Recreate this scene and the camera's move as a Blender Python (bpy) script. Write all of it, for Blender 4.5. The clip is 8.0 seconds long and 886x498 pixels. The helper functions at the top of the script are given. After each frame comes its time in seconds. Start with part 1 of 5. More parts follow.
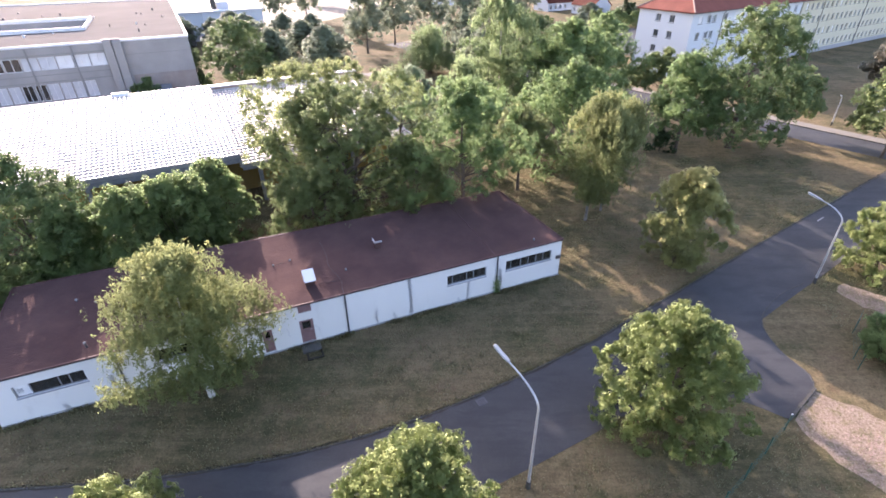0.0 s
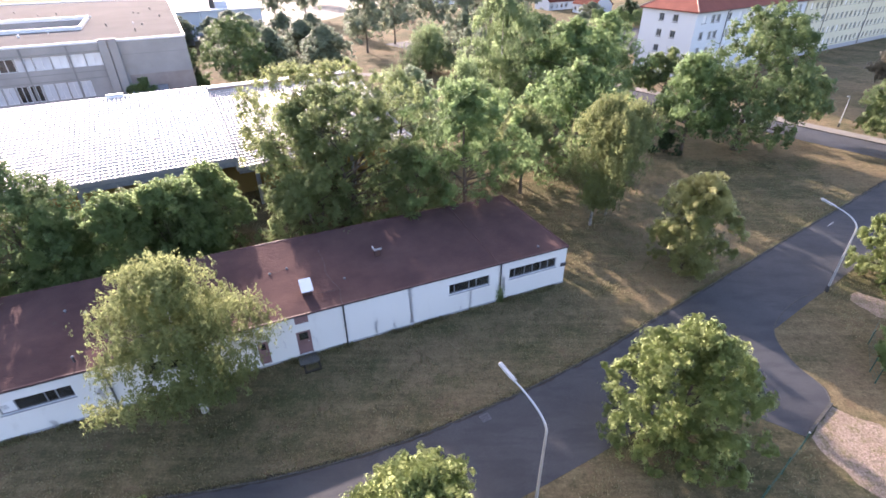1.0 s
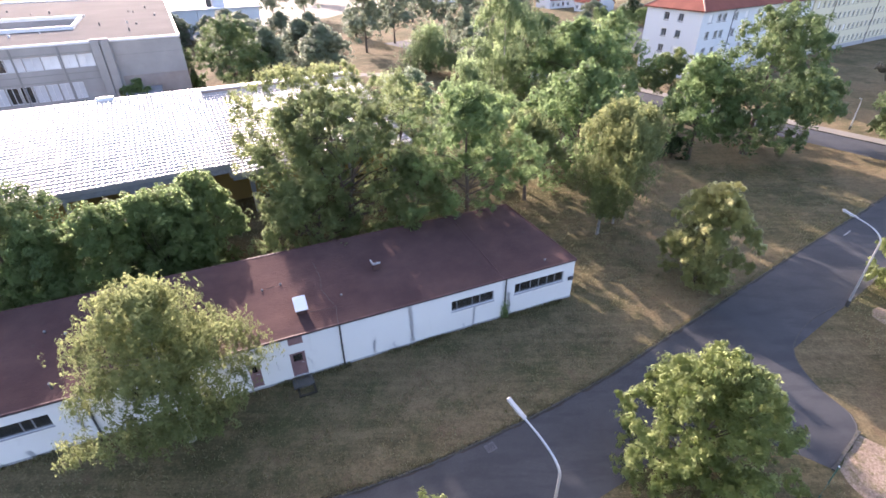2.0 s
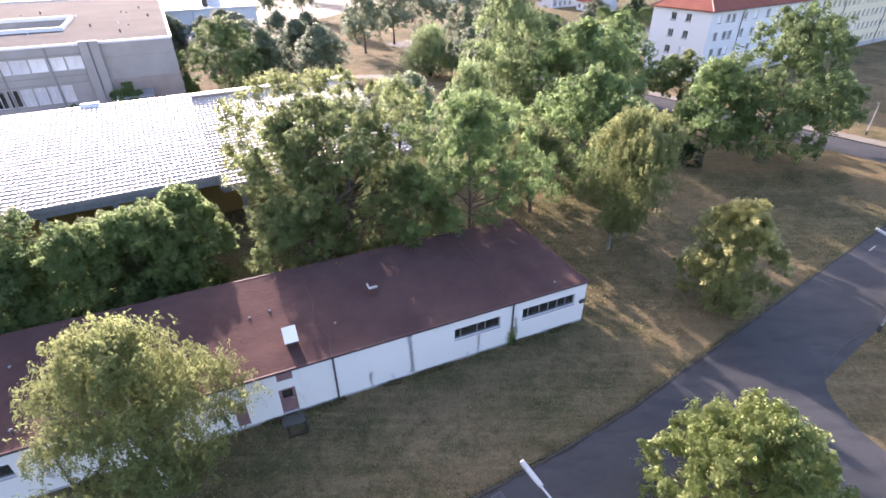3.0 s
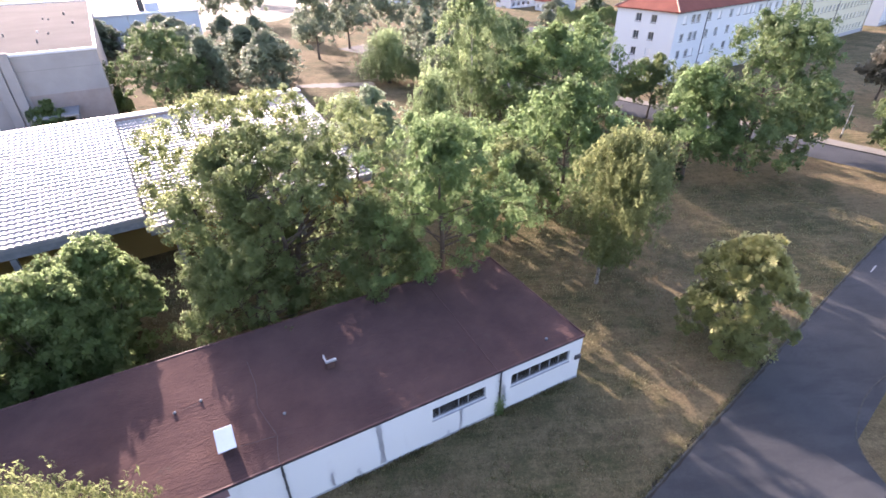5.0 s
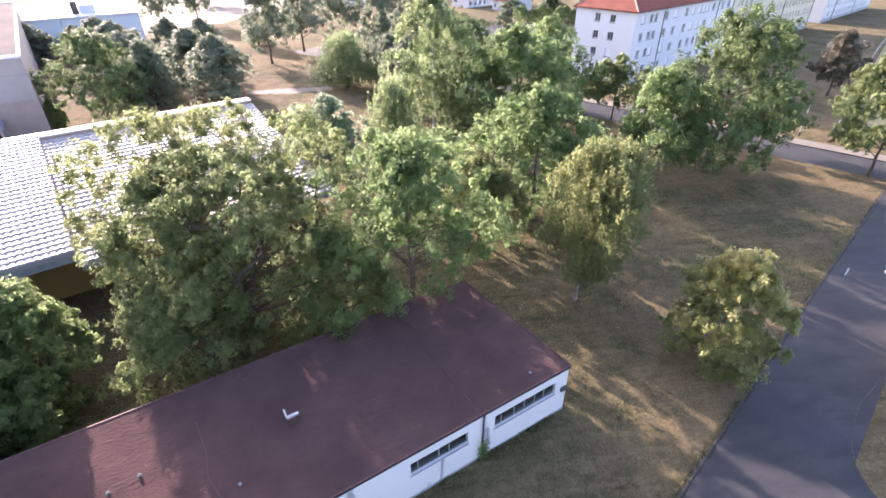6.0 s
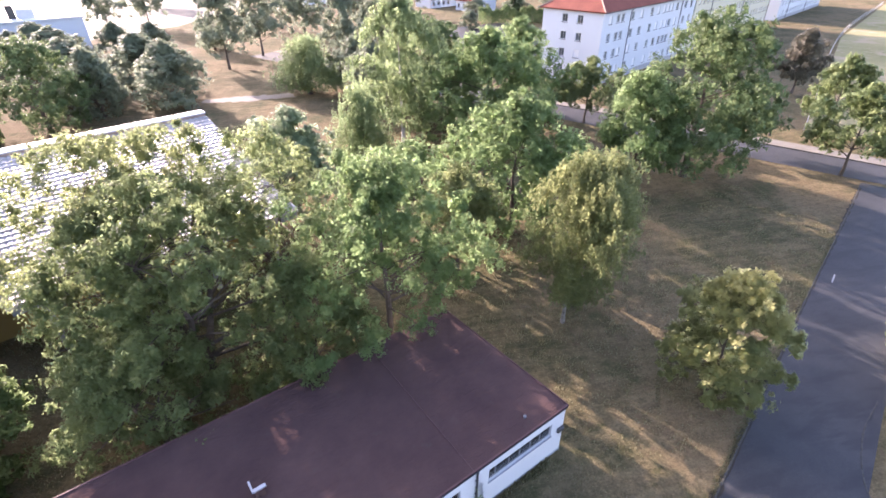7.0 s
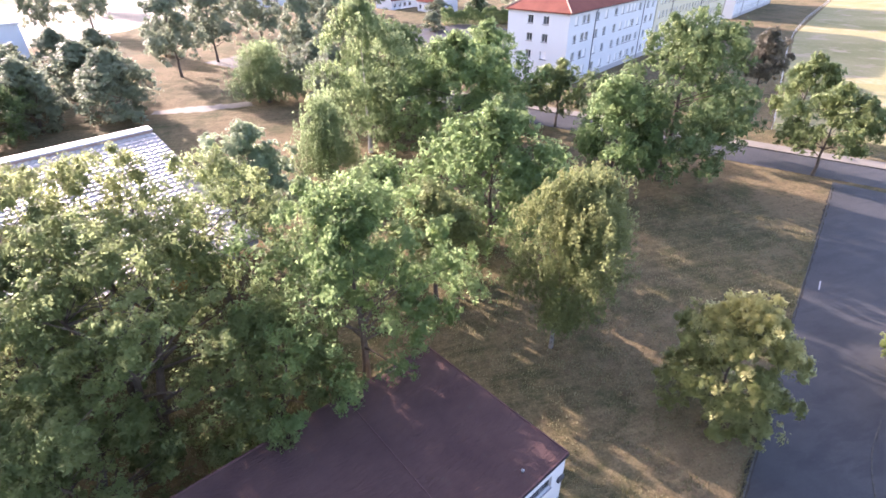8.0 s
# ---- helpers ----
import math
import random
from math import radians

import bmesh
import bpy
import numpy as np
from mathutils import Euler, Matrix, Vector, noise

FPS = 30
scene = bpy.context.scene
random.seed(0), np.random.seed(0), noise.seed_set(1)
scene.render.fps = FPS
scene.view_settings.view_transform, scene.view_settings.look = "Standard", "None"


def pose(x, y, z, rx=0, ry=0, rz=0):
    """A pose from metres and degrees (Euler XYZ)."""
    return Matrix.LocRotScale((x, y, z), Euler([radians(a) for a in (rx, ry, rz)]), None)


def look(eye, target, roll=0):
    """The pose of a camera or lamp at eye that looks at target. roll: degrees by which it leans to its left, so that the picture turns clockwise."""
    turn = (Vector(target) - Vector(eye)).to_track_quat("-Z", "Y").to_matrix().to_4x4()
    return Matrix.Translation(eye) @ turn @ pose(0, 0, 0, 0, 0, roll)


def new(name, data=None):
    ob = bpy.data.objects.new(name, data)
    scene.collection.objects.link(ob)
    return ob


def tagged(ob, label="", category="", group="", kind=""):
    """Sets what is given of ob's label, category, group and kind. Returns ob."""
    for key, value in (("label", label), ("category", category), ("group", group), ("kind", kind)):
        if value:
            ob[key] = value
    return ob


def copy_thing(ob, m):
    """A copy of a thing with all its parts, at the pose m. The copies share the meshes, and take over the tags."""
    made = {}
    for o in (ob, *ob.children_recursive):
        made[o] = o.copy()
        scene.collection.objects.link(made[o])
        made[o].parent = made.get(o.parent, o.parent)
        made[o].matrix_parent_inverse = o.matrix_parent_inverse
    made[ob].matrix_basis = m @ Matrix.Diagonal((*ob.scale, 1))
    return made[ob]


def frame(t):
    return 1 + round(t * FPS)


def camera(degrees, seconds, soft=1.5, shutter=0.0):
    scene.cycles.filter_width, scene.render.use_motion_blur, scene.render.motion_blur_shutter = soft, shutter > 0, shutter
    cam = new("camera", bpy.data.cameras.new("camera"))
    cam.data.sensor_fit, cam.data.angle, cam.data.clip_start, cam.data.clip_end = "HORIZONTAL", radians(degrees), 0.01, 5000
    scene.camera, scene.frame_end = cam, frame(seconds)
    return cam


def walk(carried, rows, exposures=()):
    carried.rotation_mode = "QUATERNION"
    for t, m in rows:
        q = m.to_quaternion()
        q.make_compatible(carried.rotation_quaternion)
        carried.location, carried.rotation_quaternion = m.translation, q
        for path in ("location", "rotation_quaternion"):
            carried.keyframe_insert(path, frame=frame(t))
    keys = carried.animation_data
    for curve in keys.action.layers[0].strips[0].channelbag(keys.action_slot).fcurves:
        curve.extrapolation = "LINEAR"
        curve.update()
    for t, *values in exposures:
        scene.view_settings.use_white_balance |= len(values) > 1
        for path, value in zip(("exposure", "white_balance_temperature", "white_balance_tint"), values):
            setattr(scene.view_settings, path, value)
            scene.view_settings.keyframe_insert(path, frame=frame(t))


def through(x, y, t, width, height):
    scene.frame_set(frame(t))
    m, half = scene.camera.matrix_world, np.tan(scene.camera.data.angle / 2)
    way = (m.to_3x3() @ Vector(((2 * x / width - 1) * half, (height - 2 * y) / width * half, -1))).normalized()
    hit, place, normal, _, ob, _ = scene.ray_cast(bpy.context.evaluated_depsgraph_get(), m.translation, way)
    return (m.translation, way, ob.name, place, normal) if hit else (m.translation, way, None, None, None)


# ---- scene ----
cam = camera(83.3, 8.0, 1.65)
# seconds, eye, target, roll of a steady flight 24 m above the lawn
ROWS = [
    (0, (-0.001, -0.071, 24.108), (-0.001, 20.389, 11.58), -0.5),
    (0.5, (-0.048, 0.444, 24.072), (-0.048, 20.904, 11.532), -0.5),
    (1, (-0.12, 1.266, 24.048), (-0.12, 21.702, 11.484), -0.5),
    (2.5, (-0.33, 4.873, 24.054), (-0.318, 25.249, 11.382), -0.5),
    (3, (-0.39, 6.51, 24.032), (-0.39, 26.874, 11.336), -0.55),
    (3.5, (-0.45, 8.124, 24.018), (-0.402, 28.464, 11.298), -0.6),
    (4, (-0.47, 9.778, 23.982), (-0.218, 30.118, 11.262), -0.65),
    (5.5, (-0.454, 14.598, 23.934), (2.03, 34.77, 11.19), -0.5),
    (6, (-0.43, 16.236, 23.94), (2.834, 36.288, 11.16), -0.4),
    (6.5, (-0.39, 17.868, 23.946), (3.546, 37.8, 11.166), -0.4),
    (7, (-0.324, 19.536, 23.946), (4.32, 39.3, 11.142), -0.35),
    (7.5, (-0.204, 21.18, 23.94), (5.076, 40.776, 11.124), -0.4),
    (8, (0.0, 22.818, 23.922), (6.048, 42.186, 11.118), -0.4),
]
walk(cam, [(t, look(eye, target, roll)) for t, eye, target, roll in ROWS], [(0.0, 2.24, 6400, 30), (4.0, 2.3, 6400, 32), (8.0, 2.53, 6400, 36)])

# ---- light: low afternoon sun ahead and to one side, clear sky ----
SUN_AZ, SUN_EL = 120.0, 18.8
world = bpy.data.worlds.new("sky")
scene.world = world
world.use_nodes = True
wt = world.node_tree
sky = wt.nodes.new("ShaderNodeTexSky")
sky.sky_type = 'NISHITA'
sky.sun_disc = False
sky.sun_elevation = radians(SUN_EL)
sky.sun_rotation = radians(90.0 - SUN_AZ)
sky.dust_density = 2.0
wt.links.new(sky.outputs[0], wt.nodes["Background"].inputs[0])
wt.nodes["Background"].inputs[1].default_value = 0.15
sun_data = bpy.data.lights.new("sun", 'SUN')
sun_data.energy = 3.5
sun_data.angle = radians(0.53)
sun_data.color = (1.0, 0.89, 0.75)
sun = new("sun", sun_data)
sun_dir = Vector((math.cos(radians(SUN_AZ)) * math.cos(radians(SUN_EL)), math.sin(radians(SUN_AZ)) * math.cos(radians(SUN_EL)), math.sin(radians(SUN_EL))))
sun.matrix_world = look(sun_dir * 300, (0, 0, 0))

# ---- materials ----
def socket(v):
    return (*v, 1.0) if len(v) == 3 else v


class Nodes:
    """A small builder for one node material."""

    def __init__(self, name):
        self.m = bpy.data.materials.new(name)
        self.m.use_nodes = True
        self.t = self.m.node_tree
        self.b = self.t.nodes["Principled BSDF"]
        self.coord = self.t.nodes.new("ShaderNodeTexCoord").outputs["Object"]

    def node(self, kind, **inputs):
        n = self.t.nodes.new(kind)
        for key, v in inputs.items():
            self.put(n.inputs[key.replace("_", " ")], v)
        return n

    def put(self, target, v):
        if isinstance(v, bpy.types.NodeSocket):
            self.t.links.new(v, target)
        else:
            target.default_value = socket(v) if isinstance(v, tuple) and len(target.default_value) == 4 else v

    def stretched(self, scale, turn=0.0):
        n = self.t.nodes.new("ShaderNodeMapping")
        self.put(n.inputs["Vector"], self.coord)
        n.inputs["Scale"].default_value = scale
        n.inputs["Rotation"].default_value = (0, 0, radians(turn))
        return n.outputs[0]

    def noise(self, scale, detail=4.0, rough=0.6, vector=None, distortion=0.0):
        n = self.node("ShaderNodeTexNoise", Vector=vector or self.coord, Scale=scale, Detail=detail, Roughness=rough, Distortion=distortion)
        return n.outputs[0]

    def ramp(self, fac, lo, hi, a=0.0, b=1.0):
        n = self.node("ShaderNodeMapRange", Value=fac)
        n.inputs["From Min"].default_value, n.inputs["From Max"].default_value = lo, hi
        n.inputs["To Min"].default_value, n.inputs["To Max"].default_value = a, b
        return n.outputs[0]

    def mix(self, fac, a, b, blend='MIX'):
        n = self.t.nodes.new("ShaderNodeMix")
        n.data_type, n.blend_type = 'RGBA', blend
        self.put(n.inputs[0], fac)
        self.put(n.inputs[6], a)
        self.put(n.inputs[7], b)
        return n.outputs[2]

    def bump(self, height, strength, distance):
        n = self.node("ShaderNodeBump", Height=height, Strength=strength, Distance=distance)
        self.put(self.b.inputs["Normal"], n.outputs[0])

    def base(self, colour, rough=0.8, metal=0.0, spec=0.3):
        self.put(self.b.inputs["Base Color"], colour)
        self.put(self.b.inputs["Roughness"], rough)
        self.put(self.b.inputs["Metallic"], metal)
        self.put(self.b.inputs["Specular IOR Level"], spec)
        return self.m


def mottled(name, dark, light, scale, rough=0.85, grain=30.0, bump=0.2, dist=0.01, metal=0.0, spec=0.3, stain=None, stain_at=0.62):
    """Two-scale variation between two colours, with an optional stain colour."""
    n = Nodes(name)
    big = n.ramp(n.noise(scale, 5), 0.3, 0.7)
    small = n.noise(grain, 3)
    c = n.mix(big, dark, light)
    c = n.mix(n.ramp(small, 0.25, 0.75, 0.0, 0.35), c, tuple(v * 0.6 for v in dark))
    if stain:
        c = n.mix(n.ramp(n.noise(scale * 2.7, 6, 0.7), stain_at, stain_at + 0.12), c, stain)
    n.bump(small, bump, dist)
    return n.base(c, rough, metal, spec)


def leaf(name, a, b, tip, through=0.7, top=None):
    """Leaves: colour varied leaf by leaf, some light coming through."""
    n = Nodes(name)
    rnd = n.t.nodes.new("ShaderNodeNewGeometry").outputs["Random Per Island"]
    c = n.mix(rnd, a, b)
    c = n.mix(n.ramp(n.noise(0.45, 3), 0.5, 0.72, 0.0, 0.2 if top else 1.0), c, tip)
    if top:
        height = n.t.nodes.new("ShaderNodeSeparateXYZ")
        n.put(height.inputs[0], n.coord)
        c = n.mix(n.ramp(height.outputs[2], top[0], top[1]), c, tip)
    n.base(c, 0.55, 0.0, 0.13)
    tr = n.node("ShaderNodeBsdfTranslucent", Color=n.mix(0.55, c, tuple(min(1.0, v * k) for v, k in zip(tip, (2.4, 2.55, 3.3)))))
    mx = n.t.nodes.new("ShaderNodeMixShader")
    mx.inputs[0].default_value = through
    n.t.links.new(n.b.outputs[0], mx.inputs[1])
    n.t.links.new(tr.outputs[0], mx.inputs[2])
    n.t.links.new(mx.outputs[0], n.t.nodes["Material Output"].inputs[0])
    return n.m


def lawn_material():
    """Mown summer grass: straw, green and bare earth at several scales, with swaths of hay left along the mower's way."""
    n = Nodes("dry_lawn")
    swath = n.ramp(n.noise(0.8, 7, 0.75, n.stretched((0.16, 1.9, 1.0), -23.4)), 0.45, 0.6)
    patch = n.ramp(n.noise(0.07, 6, 0.65), 0.42, 0.58)
    clump = n.noise(1.7, 7, 0.8)
    fine = n.noise(6.0, 6, 0.85)
    c = n.mix(patch, (0.069, 0.067, 0.030), (0.151, 0.112, 0.061))
    c = n.mix(n.ramp(n.noise(0.4, 6, 0.72), 0.48, 0.66, 0.0, 0.85), c, (0.181, 0.138, 0.074))
    c = n.mix(n.ramp(swath, 0.0, 1.0, 0.0, 0.5), c, (0.209, 0.164, 0.089))
    c = n.mix(n.ramp(n.noise(0.16, 6, 0.7), 0.52, 0.64, 0.0, 0.85), c, (0.056, 0.063, 0.025))
    c = n.mix(n.ramp(clump, 0.52, 0.66, 0.0, 0.7), c, (0.043, 0.040, 0.018))
    c = n.mix(n.ramp(clump, 0.47, 0.36, 0.0, 0.55), c, (0.223, 0.171, 0.093))
    c = n.mix(n.ramp(fine, 0.5, 0.66, 0.0, 0.6), c, (0.033, 0.029, 0.015))
    c = n.mix(n.ramp(fine, 0.46, 0.34, 0.0, 0.55), c, (0.270, 0.217, 0.123))
    c = n.mix(n.ramp(n.noise(0.7, 6, 0.75), 0.56, 0.68, 0.0, 0.65), c, (0.125, 0.083, 0.051))
    n.bump(fine, 0.8, 0.1)
    return n.base(c, 1.0, 0.0, 0.1)


def soil_material():
    n = Nodes("stony_soil")
    fine = n.noise(6.5, 6, 0.85)
    c = n.mix(n.ramp(n.noise(0.7, 5, 0.7), 0.35, 0.65), (0.25, 0.185, 0.135), (0.34, 0.26, 0.195))
    c = n.mix(n.ramp(n.noise(1.3, 7, 0.8), 0.5, 0.58, 0.0, 0.85), c, (0.19, 0.155, 0.08))
    c = n.mix(n.ramp(fine, 0.5, 0.62, 0.0, 0.85), c, (0.10, 0.08, 0.05))
    c = n.mix(n.ramp(fine, 0.46, 0.36, 0.0, 0.75), c, (0.46, 0.37, 0.28))
    n.bump(fine, 1.0, 0.1)
    return n.base(c, 0.95, 0.0, 0.05)


def asphalt_material():
    n = Nodes("asphalt")
    c = n.mix(n.ramp(n.noise(0.22, 6, 0.65), 0.35, 0.7), (0.028, 0.0292, 0.031), (0.054, 0.054, 0.053))
    c = n.mix(n.ramp(n.noise(60.0, 2), 0.4, 0.75, 0.0, 0.5), c, (0.11, 0.107, 0.105))
    c = n.mix(n.ramp(n.noise(1.6, 6, 0.75), 0.6, 0.72, 0.0, 0.5), c, (0.045, 0.045, 0.045))
    c = n.mix(n.ramp(n.noise(0.5, 3, 0.6, n.stretched((0.5, 2.0, 1.0), -30.0)), 0.5, 0.62, 0.0, 0.55), c, (0.033, 0.034, 0.036))
    c = n.mix(n.ramp(n.noise(7.0, 5, 0.8), 0.56, 0.7, 0.0, 0.6), c, (0.075, 0.072, 0.068))
    crack = n.node("ShaderNodeTexVoronoi", Vector=n.coord, Scale=0.35)
    crack.feature = 'DISTANCE_TO_EDGE'
    c = n.mix(n.ramp(crack.outputs["Distance"], 0.0, 0.006, 0.25, 0.0), c, (0.03, 0.03, 0.03))
    n.bump(n.noise(80.0, 3), 0.3, 0.01)
    return n.base(c, 0.66, 0.0, 0.22)


def felt_material():
    n = Nodes("roof_felt")
    c = n.mix(n.ramp(n.noise(0.3, 6, 0.65), 0.35, 0.7), (0.074, 0.044, 0.041), (0.118, 0.071, 0.061))
    c = n.mix(n.ramp(n.noise(45.0, 3), 0.35, 0.75, 0.0, 0.45), c, (0.070, 0.047, 0.044))
    c = n.mix(n.ramp(n.noise(1.3, 5, 0.7), 0.62, 0.74, 0.0, 0.5), c, (0.085, 0.075, 0.062))
    folds = n.noise(1.6, 6, 0.75, n.stretched((0.55, 2.4, 1.0)), 1.5)
    n.bump(folds, 1.0, 0.09)
    return n.base(c, 0.97, 0.0, 0.04)


def plaster_material(name, paint, grime):
    n = Nodes(name)
    drip = n.noise(1.1, 5, 0.7, n.stretched((0.9, 0.9, 0.3)))
    c = n.mix(n.ramp(drip, 0.58, 0.8, 0.0, 0.35), paint, grime)
    c = n.mix(n.ramp(n.noise(6.0, 5, 0.75), 0.64, 0.74, 0.0, 0.5), c, tuple(v * 0.62 for v in paint))
    n.bump(n.noise(40.0, 4), 0.25, 0.008)
    return n.base(c, 0.88, 0.0, 0.25)


def glass_material():
    n = Nodes("window_glass")
    m = n.base((0.72, 0.78, 0.76), 0.06, 0.0, 0.5)
    n.b.inputs["Transmission Weight"].default_value = 1.0
    n.b.inputs["IOR"].default_value = 1.3
    return m


# partly clear glass with a mottled grey base colour
def grey_glass():
    n = Nodes("mottled_grey_glass")
    m = n.base(n.mix(n.ramp(n.noise(3.0, 5, 0.7), 0.4, 0.7), (0.06, 0.062, 0.065), (0.17, 0.17, 0.168)), 0.22, 0.0, 0.5)
    n.b.inputs["Transmission Weight"].default_value = 0.75
    return m


GREY_GLASS = grey_glass()
LAWN, ASPHALT, FELT = lawn_material(), asphalt_material(), felt_material()
WHITE_WALL = plaster_material("white_render", (0.67, 0.67, 0.65), (0.42, 0.41, 0.38))
HOUSE_WALL = plaster_material("house_render", (0.56, 0.59, 0.605), (0.47, 0.58, 0.56))
YELLOW_WALL = plaster_material("yellow_render", (0.56, 0.53, 0.40), (0.5, 0.47, 0.36))
OCHRE_WALL = plaster_material("ochre_render", (0.30, 0.20, 0.07), (0.2, 0.14, 0.06))
GREY_PATCH = mottled("grey_filler", (0.30, 0.31, 0.32), (0.40, 0.41, 0.42), 2.0)
GLASS = glass_material()
FILLER = mottled("pale_filler", (0.56, 0.565, 0.57), (0.66, 0.66, 0.66), 2.0)
OLD_CONCRETE = mottled("mossy_concrete", (0.075, 0.072, 0.062), (0.12, 0.115, 0.10), 2.0)
CONCRETE = mottled("hall_concrete", (0.275, 0.262, 0.248), (0.365, 0.348, 0.33), 0.25, stain=(0.22, 0.21, 0.2))
KERB_STONE = mottled("kerb_concrete", (0.055, 0.052, 0.046), (0.10, 0.095, 0.086), 1.5, stain=(0.045, 0.044, 0.032), stain_at=0.5)
EARTH_AND_SHADE = mottled("earth_and_shade", (0.030, 0.026, 0.019), (0.052, 0.045, 0.032), 1.2, rough=1.0)
GRAVEL_ROOF = mottled("gravel_roof", (0.082, 0.081, 0.080), (0.110, 0.108, 0.106), 0.12, rough=1.0, grain=12.0, spec=0.03, stain=(0.075, 0.071, 0.068))
LOWER_WALL = mottled("reddish_render", (0.25, 0.21, 0.185), (0.33, 0.285, 0.255), 0.5, stain=(0.22, 0.19, 0.17))
PANEL_JOINT = mottled("joint_concrete", (0.21, 0.205, 0.195), (0.27, 0.26, 0.25), 0.7)
WHITE_TRIM = mottled("white_trim", (0.68, 0.68, 0.67), (0.78, 0.78, 0.77), 1.0, rough=0.6)
WHITE_METAL = mottled("white_sheet", (0.70, 0.71, 0.72), (0.8, 0.8, 0.8), 1.0, rough=0.35, bump=0.05)
BROWN_PAINT = mottled("brown_paint", (0.085, 0.042, 0.04), (0.14, 0.072, 0.066), 1.4, rough=0.6)
DOOR_PAINT = mottled("door_paint", (0.19, 0.112, 0.112), (0.26, 0.158, 0.155), 1.4, rough=0.6)
FRAME_GREY = mottled("grey_frame", (0.20, 0.205, 0.21), (0.29, 0.29, 0.29), 3.0, rough=0.6)
DARK_METAL = mottled("dark_zinc", (0.09, 0.092, 0.098), (0.15, 0.15, 0.155), 3.0, rough=0.5, metal=0.5)
GALVANISED = mottled("galvanised_steel", (0.50, 0.51, 0.52), (0.62, 0.63, 0.64), 3.0, rough=0.45, metal=0.6)
ALUMINIUM = mottled("lamp_aluminium", (0.36, 0.365, 0.36), (0.46, 0.46, 0.45), 3.0, rough=0.5, metal=0.2)
DIFFUSER = mottled("lamp_bowl", (0.62, 0.64, 0.62), (0.74, 0.76, 0.74), 4.0, rough=0.25)
GREEN_STEEL = mottled("green_coated_steel", (0.025, 0.075, 0.05), (0.04, 0.10, 0.07), 4.0, rough=0.5)
SHEET_TILE = mottled("pale_tile", (0.325, 0.308, 0.286), (0.39, 0.372, 0.346), 0.5, rough=0.46, grain=20.0, spec=0.5, stain=(0.27, 0.26, 0.245))
RED_TILE = mottled("red_clay_tile", (0.17, 0.056, 0.04), (0.24, 0.083, 0.056), 0.4, rough=0.85, spec=0.15, stain=(0.13, 0.055, 0.042))
DARK_ROOM = mottled("interior_paint", (0.10, 0.10, 0.095), (0.14, 0.135, 0.13), 0.8)
SHUTTER = mottled("grey_shutter", (0.50, 0.51, 0.53), (0.60, 0.61, 0.62), 1.0, rough=0.6)
SOIL = soil_material()
MORTAR = mottled("ridge_mortar", (0.33, 0.22, 0.17), (0.42, 0.30, 0.24), 0.8)
PATH_STONE = mottled("tan_paving", (0.165, 0.15, 0.12), (0.225, 0.203, 0.165), 0.7, stain=(0.13, 0.12, 0.088))
FIELD = mottled("mown_field", (0.21, 0.205, 0.085), (0.34, 0.30, 0.16), 0.05, grain=1.1, bump=0.5, dist=0.06, spec=0.05, stain=(0.36, 0.29, 0.19), stain_at=0.52)
ROAD_PAINT = mottled("road_paint", (0.30, 0.30, 0.29), (0.42, 0.42, 0.41), 3.0)
BARK = mottled("rough_bark", (0.075, 0.058, 0.043), (0.14, 0.11, 0.085), 3.0, bump=0.9, dist=0.03, grain=14.0)
BIRCH_BARK = mottled("birch_bark", (0.46, 0.44, 0.40), (0.60, 0.58, 0.54), 1.5, grain=6.0, stain=(0.05, 0.045, 0.04), stain_at=0.56)
BIRCH_TWIG = mottled("birch_limb_bark", (0.16, 0.145, 0.12), (0.36, 0.34, 0.30), 1.5, grain=6.0, stain=(0.06, 0.05, 0.04), stain_at=0.5)
LEAF_MAPLE = leaf("maple_leaf", (0.096, 0.136, 0.044), (0.165, 0.202, 0.070), (0.225, 0.245, 0.094))
# yellowing and sunlight on the upper leaves are both coloured in by height
LEAF_YELLOW = leaf("yellow_sunlit_maple_leaf", (0.105, 0.142, 0.056), (0.155, 0.180, 0.072), (0.33, 0.31, 0.13), top=(6.2, 8.6))
LEAF_ASH = leaf("ash_leaf", (0.070, 0.114, 0.043), (0.118, 0.172, 0.064), (0.165, 0.216, 0.082), 0.65)
LEAF_WALNUT = leaf("walnut_leaf", (0.080, 0.117, 0.046), (0.127, 0.165, 0.064), (0.172, 0.196, 0.078), 0.68)
LEAF_LOCUST = leaf("locust_leaf", (0.084, 0.116, 0.044), (0.132, 0.162, 0.060), (0.178, 0.192, 0.076), 0.68)
LEAF_OAK = leaf("oak_leaf", (0.058, 0.098, 0.036), (0.098, 0.142, 0.052), (0.13, 0.165, 0.064), 0.4)
LEAF_YOUNG_BIRCH = leaf("young_birch_leaf", (0.080, 0.106, 0.038), (0.128, 0.150, 0.055), (0.165, 0.175, 0.066), 0.52)
LEAF_WILLOW = leaf("willow_leaf", (0.085, 0.125, 0.050), (0.130, 0.172, 0.070), (0.155, 0.19, 0.082))
# pale green: the sheen of glossy chestnut leaves is part of this colour
LEAF_PALE = leaf("chestnut_leaf", (0.125, 0.175, 0.088), (0.190, 0.240, 0.13), (0.24, 0.27, 0.155), 0.6)
LEAF_SHRUB = leaf("elder_leaf", (0.085, 0.132, 0.050), (0.142, 0.196, 0.075), (0.19, 0.23, 0.09))
LEAF_DARK = leaf("yew_leaf", (0.022, 0.040, 0.016), (0.035, 0.055, 0.02), (0.04, 0.06, 0.024), 0.15)
